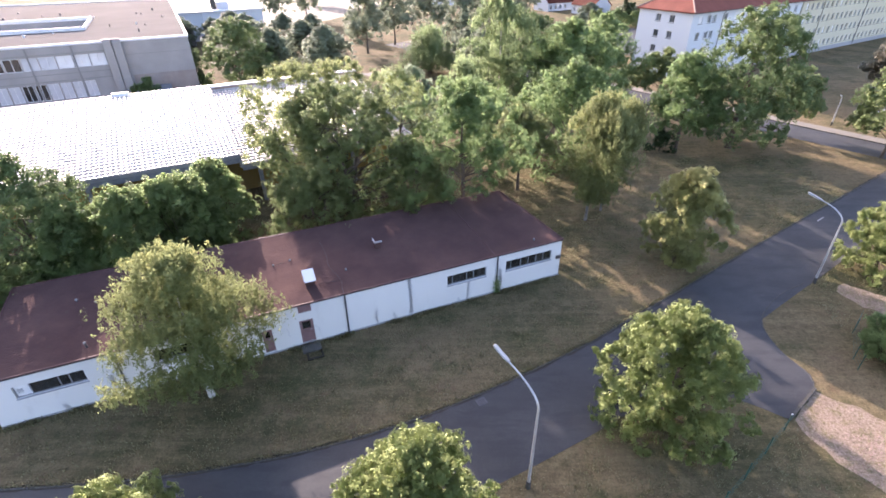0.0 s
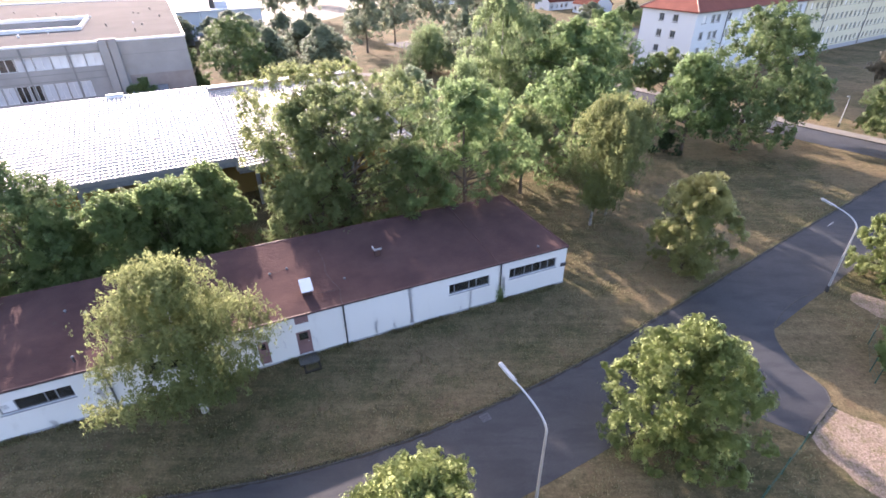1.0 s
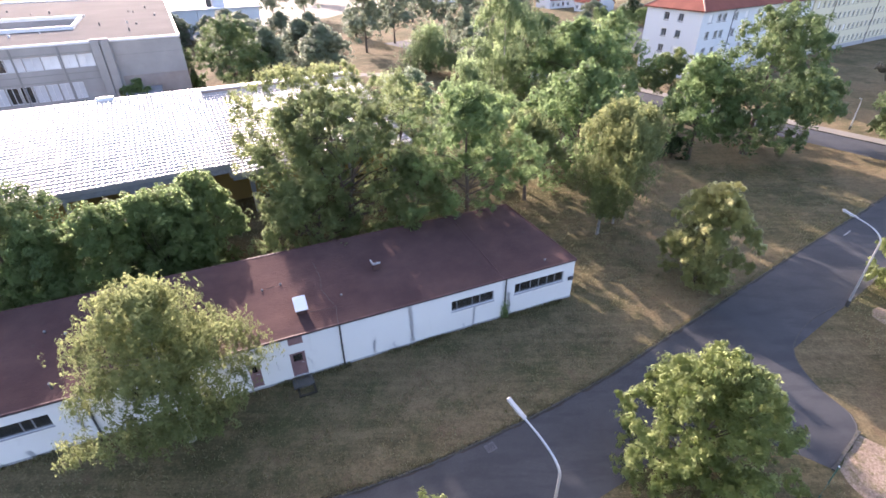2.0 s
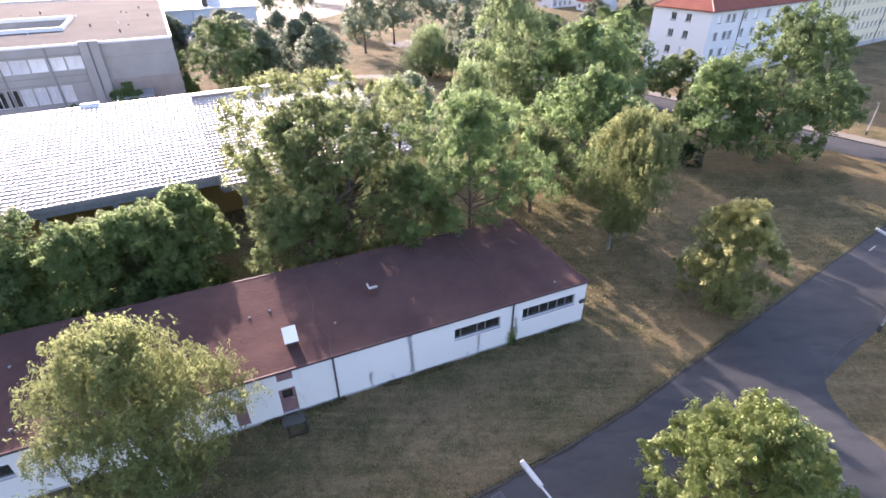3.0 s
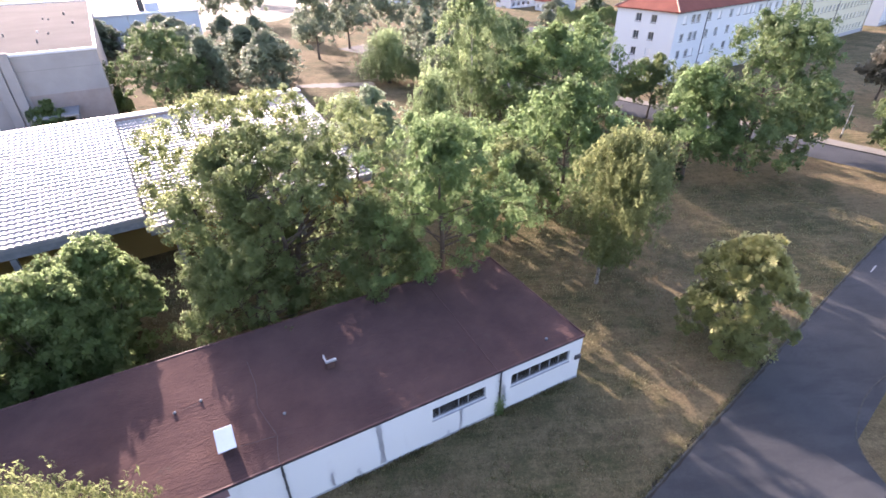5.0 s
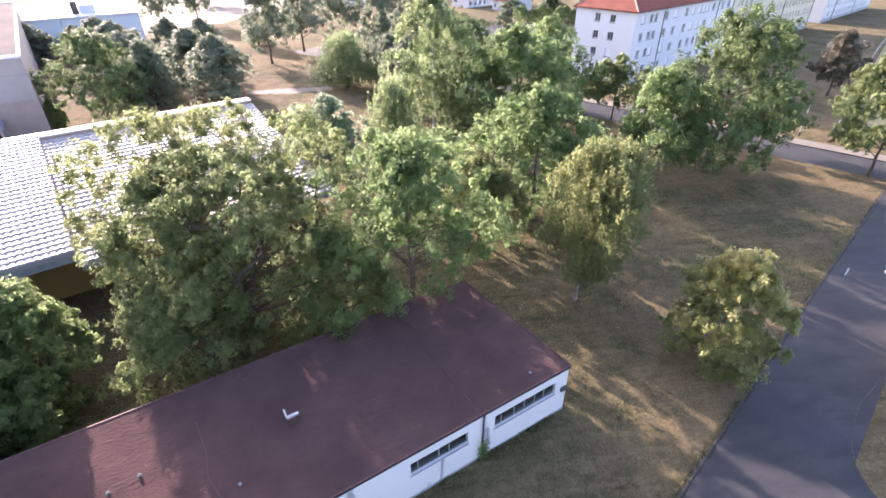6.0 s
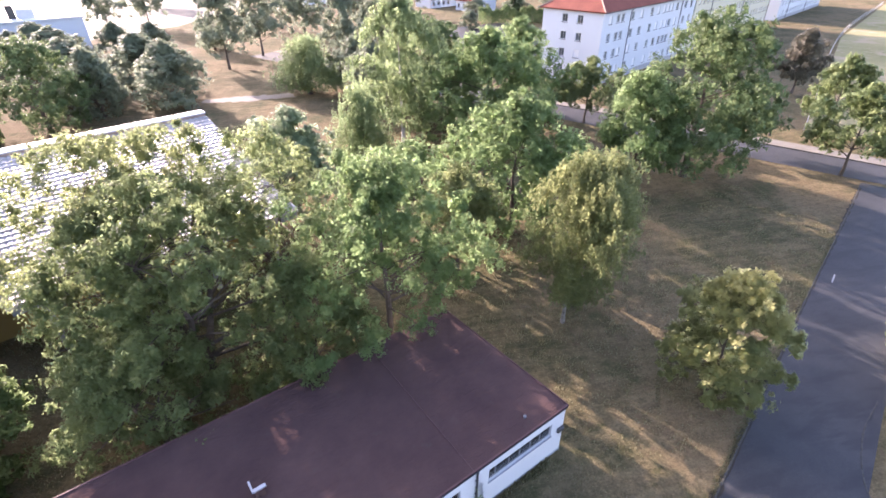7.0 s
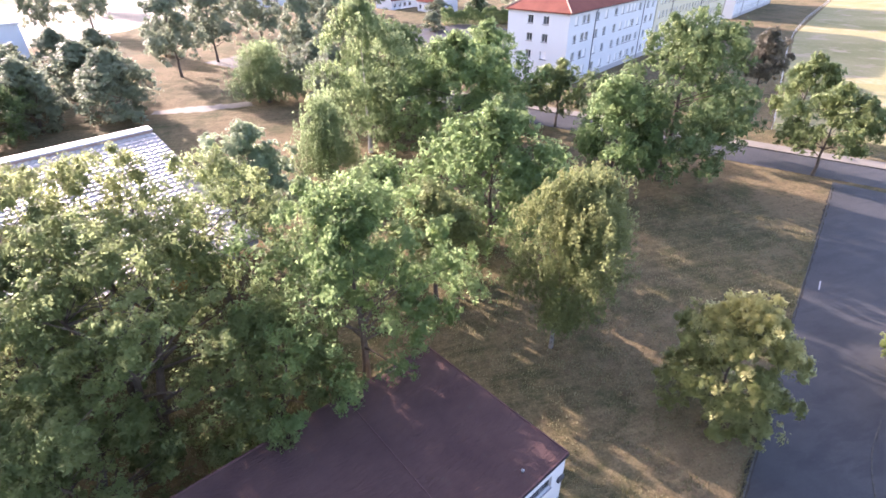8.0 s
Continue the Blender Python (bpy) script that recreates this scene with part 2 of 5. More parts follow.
LEAF_BROWN = leaf("withered_leaf", (0.10, 0.105, 0.066), (0.145, 0.14, 0.09), (0.16, 0.14, 0.095))
# far foliage: distance haze is put into this paler, greyer leaf colour
LEAF_HAZY = leaf("hazy_leaf", (0.115, 0.145, 0.083), (0.165, 0.192, 0.115), (0.19, 0.208, 0.125), 0.45)
LEAF_GRASS = leaf("tall_grass", (0.095, 0.11, 0.042), (0.15, 0.142, 0.06), (0.19, 0.165, 0.085))

# ---- building blocks ----
def thing(name, label, category, m=None, group="", kind=""):
    ob = new(name)
    ob.empty_display_size = 0.3
    if m is not None:
        ob.matrix_world = m
    return tagged(ob, label, category, group, kind)


def part(name, bm, material, parent=None, label="", kind=""):
    """Links a bmesh as one mesh object under a thing or a part."""
    me = bpy.data.meshes.new(name)
    if isinstance(bm, bmesh.types.BMesh):
        bmesh.ops.recalc_face_normals(bm, faces=bm.faces[:])
        bm.to_mesh(me)
        bm.free()
    else:
        me = bm
    if material and not me.materials:
        me.materials.append(material)
    ob = new(name, me)
    if parent:
        ob.parent = parent
    return tagged(ob, label, kind=kind)


def box(bm, x0, x1, y0, y1, z0, z1, bevel=0.0, m=None):
    r = bmesh.ops.create_cube(bm, size=1.0)
    vs = r["verts"]
    for v in vs:
        v.co = Vector(((x0 + x1) / 2 + v.co.x * (x1 - x0), (y0 + y1) / 2 + v.co.y * (y1 - y0), (z0 + z1) / 2 + v.co.z * (z1 - z0)))
    if bevel:
        es = list({e for v in vs for e in v.link_edges})
        r2 = bmesh.ops.bevel(bm, geom=es, offset=bevel, segments=1, affect='EDGES')
        vs = list({v for f in r2["faces"] for v in f.verts} | {v for v in vs if v.is_valid})
    if m is not None:
        bmesh.ops.transform(bm, matrix=m, verts=vs)
    return vs


def boxed(*boxes, bevel=0.0):
    bm = bmesh.new()
    for b in boxes:
        box(bm, *b, bevel=bevel)
    return bm


def tube(bm, pts, radii, sides=8, cap=True):
    """A tapered tube along points."""
    pts = [Vector(p) for p in pts]
    rings = []
    for i, p in enumerate(pts):
        d = (pts[min(i + 1, len(pts) - 1)] - pts[max(i - 1, 0)]).normalized()
        side = d.cross(Vector((0.31, 0.95, 0.05)))
        side = side.normalized() if side.length > 1e-4 else Vector((1, 0, 0))
        up = side.cross(d).normalized()
        r = radii[i] if isinstance(radii, (list, tuple)) else radii
        rings.append([bm.verts.new(p + side * r * math.cos(a) + up * r * math.sin(a)) for a in (2 * math.pi * k / sides for k in range(sides))])
    for a, b in zip(rings, rings[1:]):
        for k in range(sides):
            bm.faces.new((a[k], a[(k + 1) % sides], b[(k + 1) % sides], b[k]))
    if cap:
        bm.faces.new(rings[0][::-1])
        bm.faces.new(rings[-1])
    return bm


def wall_mesh(length, height, thick, openings, height_b=None):
    """An upright wall along x from 0 to length, its outer face at y=0 and its inner face at y=thick, pierced by openings (x0, x1, z0, z1).
    height_b: the top's height at the far end, where it differs."""
    xs = sorted({0.0, length, *(v for o in openings for v in o[:2])})
    zs = sorted({0.0, height, *(v for o in openings for v in o[2:])})
    bm = bmesh.new()

    def solid(i, k):
        if not (0 <= i < len(xs) - 1 and 0 <= k < len(zs) - 1):
            return False
        x, z = (xs[i] + xs[i + 1]) / 2, (zs[k] + zs[k + 1]) / 2
        return not any(o[0] < x < o[1] and o[2] < z < o[3] for o in openings)

    def quad(*ps):
        bm.faces.new([bm.verts.new(p) for p in ps])

    for i in range(len(xs) - 1):
        for k in range(len(zs) - 1):
            if not solid(i, k):
                continue
            a, b, c, d = xs[i], xs[i + 1], zs[k], zs[k + 1]
            quad((a, 0, c), (b, 0, c), (b, 0, d), (a, 0, d))
            quad((a, thick, c), (a, thick, d), (b, thick, d), (b, thick, c))
            if not solid(i - 1, k):
                quad((a, 0, c), (a, 0, d), (a, thick, d), (a, thick, c))
            if not solid(i + 1, k):
                quad((b, 0, c), (b, thick, c), (b, thick, d), (b, 0, d))
            if not solid(i, k - 1):
                quad((a, 0, c), (a, thick, c), (b, thick, c), (b, 0, c))
            if not solid(i, k + 1):
                quad((a, 0, d), (b, 0, d), (b, thick, d), (a, thick, d))
    bmesh.ops.remove_doubles(bm, verts=bm.verts[:], dist=1e-5)
    if height_b is not None:
        for v in bm.verts:
            if abs(v.co.z - height) < 1e-5:
                v.co.z = height + (height_b - height) * v.co.x / length
    return bm


def window_frame(w, h, lights, rail=0.06, depth=0.09):
    """A window frame in the plane y=0 from 0..w, 0..h, with mullions between the lights (widths in shares)."""
    bm = boxed((0, w, 0, depth, 0, rail), (0, w, 0, depth, h - rail, h), (0, rail, 0, depth, rail, h - rail), (w - rail, w, 0, depth, rail, h - rail))
    x = 0.0
    for share in lights[:-1]:
        x += share * w
        box(bm, x - rail / 2, x + rail / 2, 0.004, depth - 0.004, rail, h - rail)
    return bm


def smooth_line(pts, step=1.0):
    """A Catmull-Rom line through points in the plane, sampled about every step metres."""
    p = [Vector(q) for q in pts]
    p = [p[0] * 2 - p[1], *p, p[-1] * 2 - p[-2]]
    out = []
    for a, b, c, d in zip(p, p[1:], p[2:], p[3:]):
        n = max(1, round((c - b).length / step))
        for i in range(n):
            t = i / n
            out.append(0.5 * ((2 * b) + (c - a) * t + (2 * a - 5 * b + 4 * c - d) * t * t + (3 * b - a - 3 * c + d) * t ** 3))
    out.append(p[-2])
    return out


def sheet(outline, z):
    """A flat sheet with the given outline at height z."""
    bm = bmesh.new()
    f = bm.faces.new([bm.verts.new((p[0], p[1], z)) for p in outline])
    f.normal_update()
    bmesh.ops.triangulate(bm, faces=[f])
    if sum(f.normal.z for f in bm.faces) < 0:
        bmesh.ops.reverse_faces(bm, faces=bm.faces[:])
    return bm


def flat_part(name, bm, material, label="", kind="structure", category=""):
    me = bpy.data.meshes.new(name)
    bm.to_mesh(me)
    bm.free()
    me.materials.append(material)
    return tagged(new(name, me), label, category, kind=kind)


# ---- plants ----
def leaves_mesh(name, at, out, size, rng, hang=0.25, wide=0.62):
    """Pointed leaves, one blade each, at the given places; out: the way that each one's face is turned."""
    n = len(at)
    nrm = out + rng.normal(0, 0.42, (n, 3)) + np.array((0, 0, 0.35))
    nrm /= np.linalg.norm(nrm, axis=1)[:, None] + 1e-9
    tip = np.cross(nrm, rng.normal(0, 1, (n, 3)))
    tip /= np.linalg.norm(tip, axis=1)[:, None] + 1e-9
    tip[:, 2] -= hang
    tip /= np.linalg.norm(tip, axis=1)[:, None] + 1e-9
    side = np.cross(nrm, tip)
    ln = (size * rng.uniform(0.65, 1.3, n))[:, None]
    foot = at + nrm * ln * 0.1
    v = np.stack((foot + side * ln * wide / 2, at + tip * ln, foot - side * ln * wide / 2), 1).reshape(-1, 3)
    me = bpy.data.meshes.new(name)
    me.vertices.add(3 * n)
    me.vertices.foreach_set("co", v.astype(np.float32).ravel())
    me.loops.add(3 * n)
    me.loops.foreach_set("vertex_index", np.arange(3 * n, dtype=np.int32))
    me.polygons.add(n)
    me.polygons.foreach_set("loop_start", np.arange(0, 3 * n, 3, dtype=np.int32))
    me.update(calc_edges=True)
    me.validate()
    return me


def profile(q, form):
    """The crown's share of its full radius at the share q of its height."""
    if form == "egg":
        return np.sin(np.pi * np.clip(0.16 + 0.84 * q, 0, 1)) ** 0.62 * (1.0 - 0.12 * q)
    if form == "dome":
        return np.sqrt(np.clip(1 - (np.clip(q, 0, 1) * 1.04 - 0.2) ** 2 / 0.74, 0.03, 1))
    if form == "round":
        return np.sin(np.pi * np.clip(0.25 + 0.75 * q, 0, 1)) ** 0.5 * (1.0 - 0.14 * q)
    if form == "bell":
        return np.interp(q, (0.0, 0.15, 0.35, 0.6, 0.85, 1.0), (0.86, 1.0, 0.88, 0.64, 0.46, 0.2))
    if form == "flame":
        return np.interp(q, (0.0, 0.2, 0.45, 0.7, 0.9, 1.0), (0.32, 0.7, 1.0, 0.92, 0.58, 0.25))
    if form == "cone":
        return np.clip(1.06 - q, 0.03, 1) ** 0.8 * np.clip(0.78 + 1.4 * q, 0, 1)
    if form == "spire":
        return np.clip(1.05 - q, 0.05, 1) ** 0.8 * np.clip(0.45 + 2.5 * q, 0, 1)
    return np.sin(np.pi * np.clip(0.22 + 0.74 * q, 0, 1)) ** 0.8


def tree(name, label, place, height, radius, base, material, seed, form="egg", clumps=70, clump=1.0, count=20000, size=0.26, strands=0.0,
         bark=None, stem=0.2, forks=1, category="tree", group="", lean=(0.0, 0.0), thin=0.0, wild=1.0):
    """A tree: a tapered trunk with limbs, and a crown of many leaves gathered in uneven clumps, with gaps between them."""
    rng = np.random.default_rng(seed)
    near = -35 < place[0] < 40 and place[1] < 54
    more, smaller = (1.15, 1.05) if strands else (2.0, 0.84) if near else (1.1, 1.04)
    count, size = int(count * more), size * smaller
    if not strands:
        clumps, clump = max(16, int(clumps * 0.6)), clump * 1.28
    ob = thing(name, label, category, pose(place[0], place[1], 0), group)
    th = rng.uniform(0, 2 * np.pi, clumps)
    q = rng.uniform(0.02, 1.0, clumps) ** (1.35 if form == "bell" else 0.85)
    ph = rng.uniform(0, 6.28, 4)
    lobes = 1 + wild * (0.17 * np.sin(2 * th + ph[0] + 2 * q) + 0.13 * np.sin(3 * th + ph[1] - 4 * q) + 0.09 * np.sin(5 * th + ph[2] + 7 * q))
    deep = 1 - 0.5 * rng.uniform(0, 1, clumps) ** 1.6
    inner = rng.uniform(0, 1, clumps) < 0.12
    deep[inner] *= 0.45
    cr = clump * rng.uniform(0.6, 1.3, clumps)
    rad = np.maximum(0.05, profile(q, form) * lobes * radius * deep - cr * 0.55)
    zc = base + q * (height - base - clump * 0.55) + rng.normal(0, 0.12 * clump, clumps)
    c = np.stack((rad * np.cos(th) + lean[0] * q, rad * np.sin(th) + lean[1] * q, zc), 1)
    weight = cr ** 2 * rng.uniform(0.45, 1.3, clumps) * np.where(rng.uniform(0, 1, clumps) < thin, 0.1, 1.0)
    k = rng.choice(clumps, count, p=weight / weight.sum())
    d = rng.normal(0, 1, (count, 3))
    d /= np.linalg.norm(d, axis=1)[:, None]
    # each clump is made of smaller sprays that point outwards and up
    per = 11
    mid = np.array((0.0, 0.0, base + 0.35 * (height - base)))
    way = c - mid
    way /= np.linalg.norm(way, axis=1)[:, None] + 1e-6
    sd = rng.normal(0, 1, (clumps, per, 3)) + 0.55 * way[:, None, :] + np.array((0, 0, 0.3))
    sd /= np.linalg.norm(sd, axis=2)[:, :, None]
    sc = c[:, None, :] + sd * (cr[:, None] * rng.uniform(0.35, 1.12, (clumps, per)))[:, :, None] * np.array((1.0, 1.0, 0.85))
    sr = cr[:, None] * rng.uniform(0.18, 0.42, (clumps, per))
    j = rng.integers(0, per, count)
    rho = rng.uniform(0.05, 1.0, count) ** 0.6
    spray = rng.uniform(0, 1, count) < 0.08
    rho[spray] *= rng.uniform(1.1, 1.7, int(spray.sum()))
    at = sc[k, j] + d * (sr[k, j] * rho)[:, None]
    at[:, 2] = np.maximum(at[:, 2], 0.05)
    out = d * 0.5 + sd[k, j] + 0.5 * rng.normal(0, 0.6, (clumps, per, 3))[k, j]
    if strands:
        # hanging twigs: the leaves gather on lines that fall from each clump
        per = 14
        foot = c[k] + np.array((1, 1, 0.5)) * (rng.normal(0, 0.62, (clumps, per, 3)) * cr[:, None, None])[k, rng.integers(0, per, count)]
        drop = rng.uniform(0, 1, count) * strands * rng.uniform(0.5, 1.1, clumps)[k]
        away = (foot - np.array((lean[0] * 0.5, lean[1] * 0.5, 0))) * np.array((1, 1, 0))
        away /= np.linalg.norm(away, axis=1)[:, None] + 0.4
        at = foot + away * (0.16 * drop * (1 - 0.4 * drop / strands))[:, None] - np.array((0, 0, 1.0)) * drop[:, None] + rng.normal(0, 0.07, (count, 3))
        low = at[:, 2] < base * 0.7 + 0.3
        at[low, 2] = base * 0.7 + 0.3 + rng.uniform(0, 0.3 * (height - base), int(low.sum()))
        out = away + np.array((0, 0, 0.3))
    part("crown", leaves_mesh("crown", at, out, size, rng, 0.9 if strands else 0.25, 0.5 if strands else 0.62), material, ob)
    bm, bl = bmesh.new(), bmesh.new()
    top = base + 0.62 * (height - base)
    for f in range(forks):
        a = 6.28 * f / max(1, forks) + ph[3]
        sway = 0.0 if forks == 1 else 0.32 * radius
        pts = [(0.06 * f, 0.05 * f, -0.15)]
        rr = [stem * 1.35]
        for j in range(1, 7):
            g = j / 6
            pts.append((math.cos(a) * sway * g ** 1.5 + lean[0] * 0.6 * g + rng.normal(0, 0.05) * stem * 5, math.sin(a) * sway * g ** 1.5 + lean[1] * 0.6 * g + rng.normal(0, 0.05) * stem * 5, top * g))
            rr.append(stem * (1.05 - 0.86 * g))
        tube(bm, pts, rr, 8)
        for j in rng.choice(clumps, min(clumps, 26 if forks == 1 else 14), replace=False):
            end = Vector(c[j])
            g = min(0.95, max(0.25, (end.z - 0.35 * math.hypot(end.x, end.y)) / max(top, 0.1)))
            i0 = min(5, int(g * 6))
            s = Vector(pts[i0]).lerp(Vector(pts[i0 + 1]), g * 6 - i0)
            if (end - s).length < 0.5 or (strands and end.z < base + 0.3 * (height - base)):
                continue
            mid = s.lerp(end, 0.5) + Vector((rng.normal(0, 0.15), rng.normal(0, 0.15), 0.06 * (end - s).length))
            r0 = stem * (1.0 - 0.8 * g) * (0.3 if strands else 0.5)
            tube(bl, [s, mid, end], [r0, r0 * 0.6, r0 * 0.18], 5, False)
    part("trunk", bm, bark or BARK, ob)
    part("branchwork", bl, BIRCH_TWIG if bark else BARK, ob)
    return ob


def another(ob, x, y, turn, sx=1.0, sz=1.0, label=""):
    c = copy_thing(ob, pose(x, y, 0, 0, 0, turn) @ Matrix.Diagonal((sx, sx, sz, 1)))
    return tagged(c, label)


def blades(name, label, at, height, material, rng, spread=0.5):
    """Tall grass: many narrow bent blades that stand at the given places."""
    n = len(at)
    a = rng.uniform(0, 6.28, n)
    h = height * rng.uniform(0.5, 1.3, n)
    w = 0.02 + 0.02 * rng.uniform(0, 1, n)
    side = np.stack((np.cos(a), np.sin(a), 0 * a), 1)
    bend = np.stack((-np.sin(a), np.cos(a), 0 * a), 1) * (h * spread * rng.uniform(0, 1, n))[:, None]
    tip = at + bend + np.stack((0 * a, 0 * a, h), 1)
    v = np.stack((at - side * w[:, None], at + side * w[:, None], tip), 1).reshape(-1, 3)
    me = bpy.data.meshes.new(name)
    me.from_pydata(v.tolist(), [], np.arange(3 * n).reshape(-1, 3).tolist())
    me.materials.append(material)
    return tagged(new(name, me), label, "grass", kind="stuff")

# ---- ground, roads and paths ----
flat_part("ground", sheet([(-900, -300), (900, -300), (900, 1500), (-900, 1500)], 0.0), LAWN, "dry yellow-green mown lawn with straw patches", category="lawn")
NORTH_EDGE = smooth_line([(-70, 15.2), (-40, 15.0), (-23.2, 15.6), (-11.9, 16.8), (-2.2, 19.7), (8.3, 25.2), (16.2, 30.5), (33.7, 42.6), (50.9, 54.2), (57.5, 58.8)], 1.0)


def offset(line, d):
    out = []
    for i, p in enumerate(line):
        t = (line[min(i + 1, len(line) - 1)] - line[max(i - 1, 0)]).normalized()
        out.append(p + Vector((t.y, -t.x)) * d)
    return out


SOUTH_EDGE = offset(NORTH_EDGE, 5.7)


def ribbon(a, b, z):
    bm = bmesh.new()
    va, vb = [[bm.verts.new((p.x, p.y, z)) for p in line] for line in (a, b)]
    for i in range(len(va) - 1):
        bm.faces.new((vb[i], vb[i + 1], va[i + 1], va[i]))
    return bm


def worn(line, d, amount):
    """A line beside another one, wandering to and fro."""
    return [p + Vector((-0.55, 0.83)) * amount * noise.noise(Vector((p.x * 1.4, p.y * 1.4, 5.0))) for p in offset(line, d)]


FINE_EDGE = smooth_line([tuple(p) for p in NORTH_EDGE[::3]], 0.35)
# dark strip of edge dirt, with the shade at the kerb put into its colour
flat_part("road_edge", ribbon(worn(FINE_EDGE, -0.16, 0.22), worn(FINE_EDGE, 0.14, 0.16), 0.016), EARTH_AND_SHADE, "dark strip of dirt and painted kerb shade along the asphalt", category="verge")
flat_part("road", ribbon(NORTH_EDGE, SOUTH_EDGE, 0.012), ASPHALT, "worn dark grey asphalt service road", category="road")
drive_east = smooth_line([(23.3, 22.0), (23.8, 23.2), (23.2, 25.6), (23.7, 28.7), (26.6, 31.6), (29.8, 33.4)], 0.6)
drive_west = smooth_line([(20.3, 19.7), (18.6, 20.9), (16.6, 21.9), (14.4, 22.2), (12.6, 21.5)], 0.6)


def ragged(outline, amount=0.35, step=0.6):
    """An outline whose edges wander like the edge of worn grass."""
    out = []
    for a, b in zip(outline, outline[1:] + outline[:1]):
        a, b = Vector(a), Vector(b)
        n = max(1, int((b - a).length / step))
        for i in range(n):
            p = a.lerp(b, i / n)
            out.append(p + Vector((noise.noise(Vector((p.x * 0.9, p.y * 0.9, 3.0))), noise.noise(Vector((p.x * 0.9, p.y * 0.9, 9.0))))) * amount)
    return out


flat_part("driveway", sheet(drive_east + [p + Vector((-0.3, 0.4)) for p in reversed(SOUTH_EDGE) if 12.8 < p.x < 29.5] + drive_west[::-1], 0.018), ASPHALT, "short asphalt drive that ends at a concrete edging", category="road")
FAR_EDGE = smooth_line([(-16, 150), (-2, 133), (16, 111), (38, 84.2), (51.8, 67.0), (61.5, 55.3), (76, 37.5), (110, -4)], 2.0)
flat_part("far_road", ribbon(FAR_EDGE, offset(FAR_EDGE, -6.4), 0.02), ASPHALT, "grey asphalt street along the lawn", category="road")
flat_part("far_pavement", ribbon(offset(FAR_EDGE, -6.55), offset(FAR_EDGE, -9.0), 0.09), PATH_STONE, "tan paved walk beside the street", category="pavement")
flat_part("soil_track", sheet(ragged([(20.6, 19.6), (23.4, 21.8), (26.0, 19.5), (31, 13), (36, 4), (40, -12), (30, -12), (27, 4), (24.3, 11.5), (22.6, 15.1), (21.2, 16.8)]), 0.006), SOIL, "bare pinkish stony soil track", category="track")
flat_part("soil_path", sheet(ragged([(31.6, 32.4), (32.9, 33.3), (35.5, 31.0), (40, 26.2), (46, 18), (44, 16), (36.5, 24.8), (33.6, 28.6), (32.4, 30.2)]), 0.006), SOIL, "trodden bare soil path in the lawn", category="path")
flat_part("sports_field", sheet([(66.0, 75.0), (137, 134.5), (214, 187), (420, 330), (700, 300), (700, -100), (150, -60), (95, 42)], 0.008), FIELD, "pale yellow mown sports field", category="field")
flat_part("yard", sheet([(-100, 178), (-66, 176), (-52, 196), (-42, 205), (-26, 260), (-40, 300), (-140, 300), (-140, 210)], 0.01), PATH_STONE, "pale paved yard", category="yard")
flat_part("gravel_patch", sheet(ragged([(-21, 111.6), (-14, 110.6), (-5, 111.6), (-5.5, 114), (-14, 114.2), (-20, 113.6)], 1.0), 0.01), PATH_STONE, "patch of pale gravel on the lawn", category="gravel")
flat_part("parking", sheet([(28, 152), (46, 132), (60, 140), (74, 158), (58, 185), (40, 178)], 0.01), ASPHALT, "asphalt parking lot", category="parking")

# worn line of the street, dashes beside the kerb
for i, s in enumerate((8, 14, 20, 26, 32)):
    p, q2 = offset(FAR_EDGE, -5.6)[-s - 3], offset(FAR_EDGE, -5.6)[-s - 4]
    t = (q2 - p).normalized() * 1.4
    w = Vector((-t.y, t.x)).normalized() * 0.09
    flat_part("road_marking", sheet([p + w, p + t + w, p + t - w, p - w], 0.026), ROAD_PAINT, "worn white road marking", category="marking")


def kerb(name, line, label, height=0.04, width=0.12, reach=1.0):
    """A kerb of single stones laid end to end along a line."""
    ob = thing(name, label, "kerb", kind="structure")
    me = None
    total = []
    for a, b in zip(line, line[1:]):
        n = max(1, round((b - a).length / reach))
        total += [(a.lerp(b, i / n), a.lerp(b, (i + 1) / n)) for i in range(n)]
    for a, b in total:
        if me is None:
            bm = boxed((0.004, 0.996, -width / 2, width / 2, -0.1, height), bevel=0.012)
            me = bpy.data.meshes.new("kerb_stone")
            bm.to_mesh(me)
            bm.free()
            me.materials.append(KERB_STONE)
        st = new("kerb_stone", me)
        st.parent = ob
        d = b - a
        st.matrix_world = pose(a.x, a.y, random.uniform(-0.02, 0.01), 0, 0, math.degrees(math.atan2(d.y, d.x)) + random.uniform(-0.8, 0.8)) @ Matrix.Diagonal((d.length, 1, 1, 1))
    return ob

# ---- long white barrack with a brown felt roof ----
BLEN, BDEP, FRONT, BACK = 38.9, 9.1, 3.44, 3.86


def skew(bm):
    """The barrack's far end does not stand quite square to its front: pull its back corner in."""
    for v in bm.verts:
        v.co.x -= 0.08 * max(0.0, v.co.y) * min(1.0, max(0.0, (v.co.x - 33.0) / (BLEN - 33.0)))
    return bm


barrack = thing("barrack", "long low white rendered barrack with brown felt roof", "building", pose(-25.95, 19.5, 0, 0, 0, 23.4))
OPEN = [(1.4, 4.95, 1.85, 2.75), (28.62, 31.97, 1.83, 2.72), (33.7, 37.98, 1.8, 2.72), (17.48, 18.42, 0.16, 2.14), (15.0, 15.66, 0.2, 2.1), (8.6, 11.9, 1.85, 2.75)]
part("wall", wall_mesh(BLEN, FRONT, 0.3, OPEN), WHITE_WALL, barrack, "stained white rendered wall")
bm = wall_mesh(BLEN, BACK, 0.3, [])
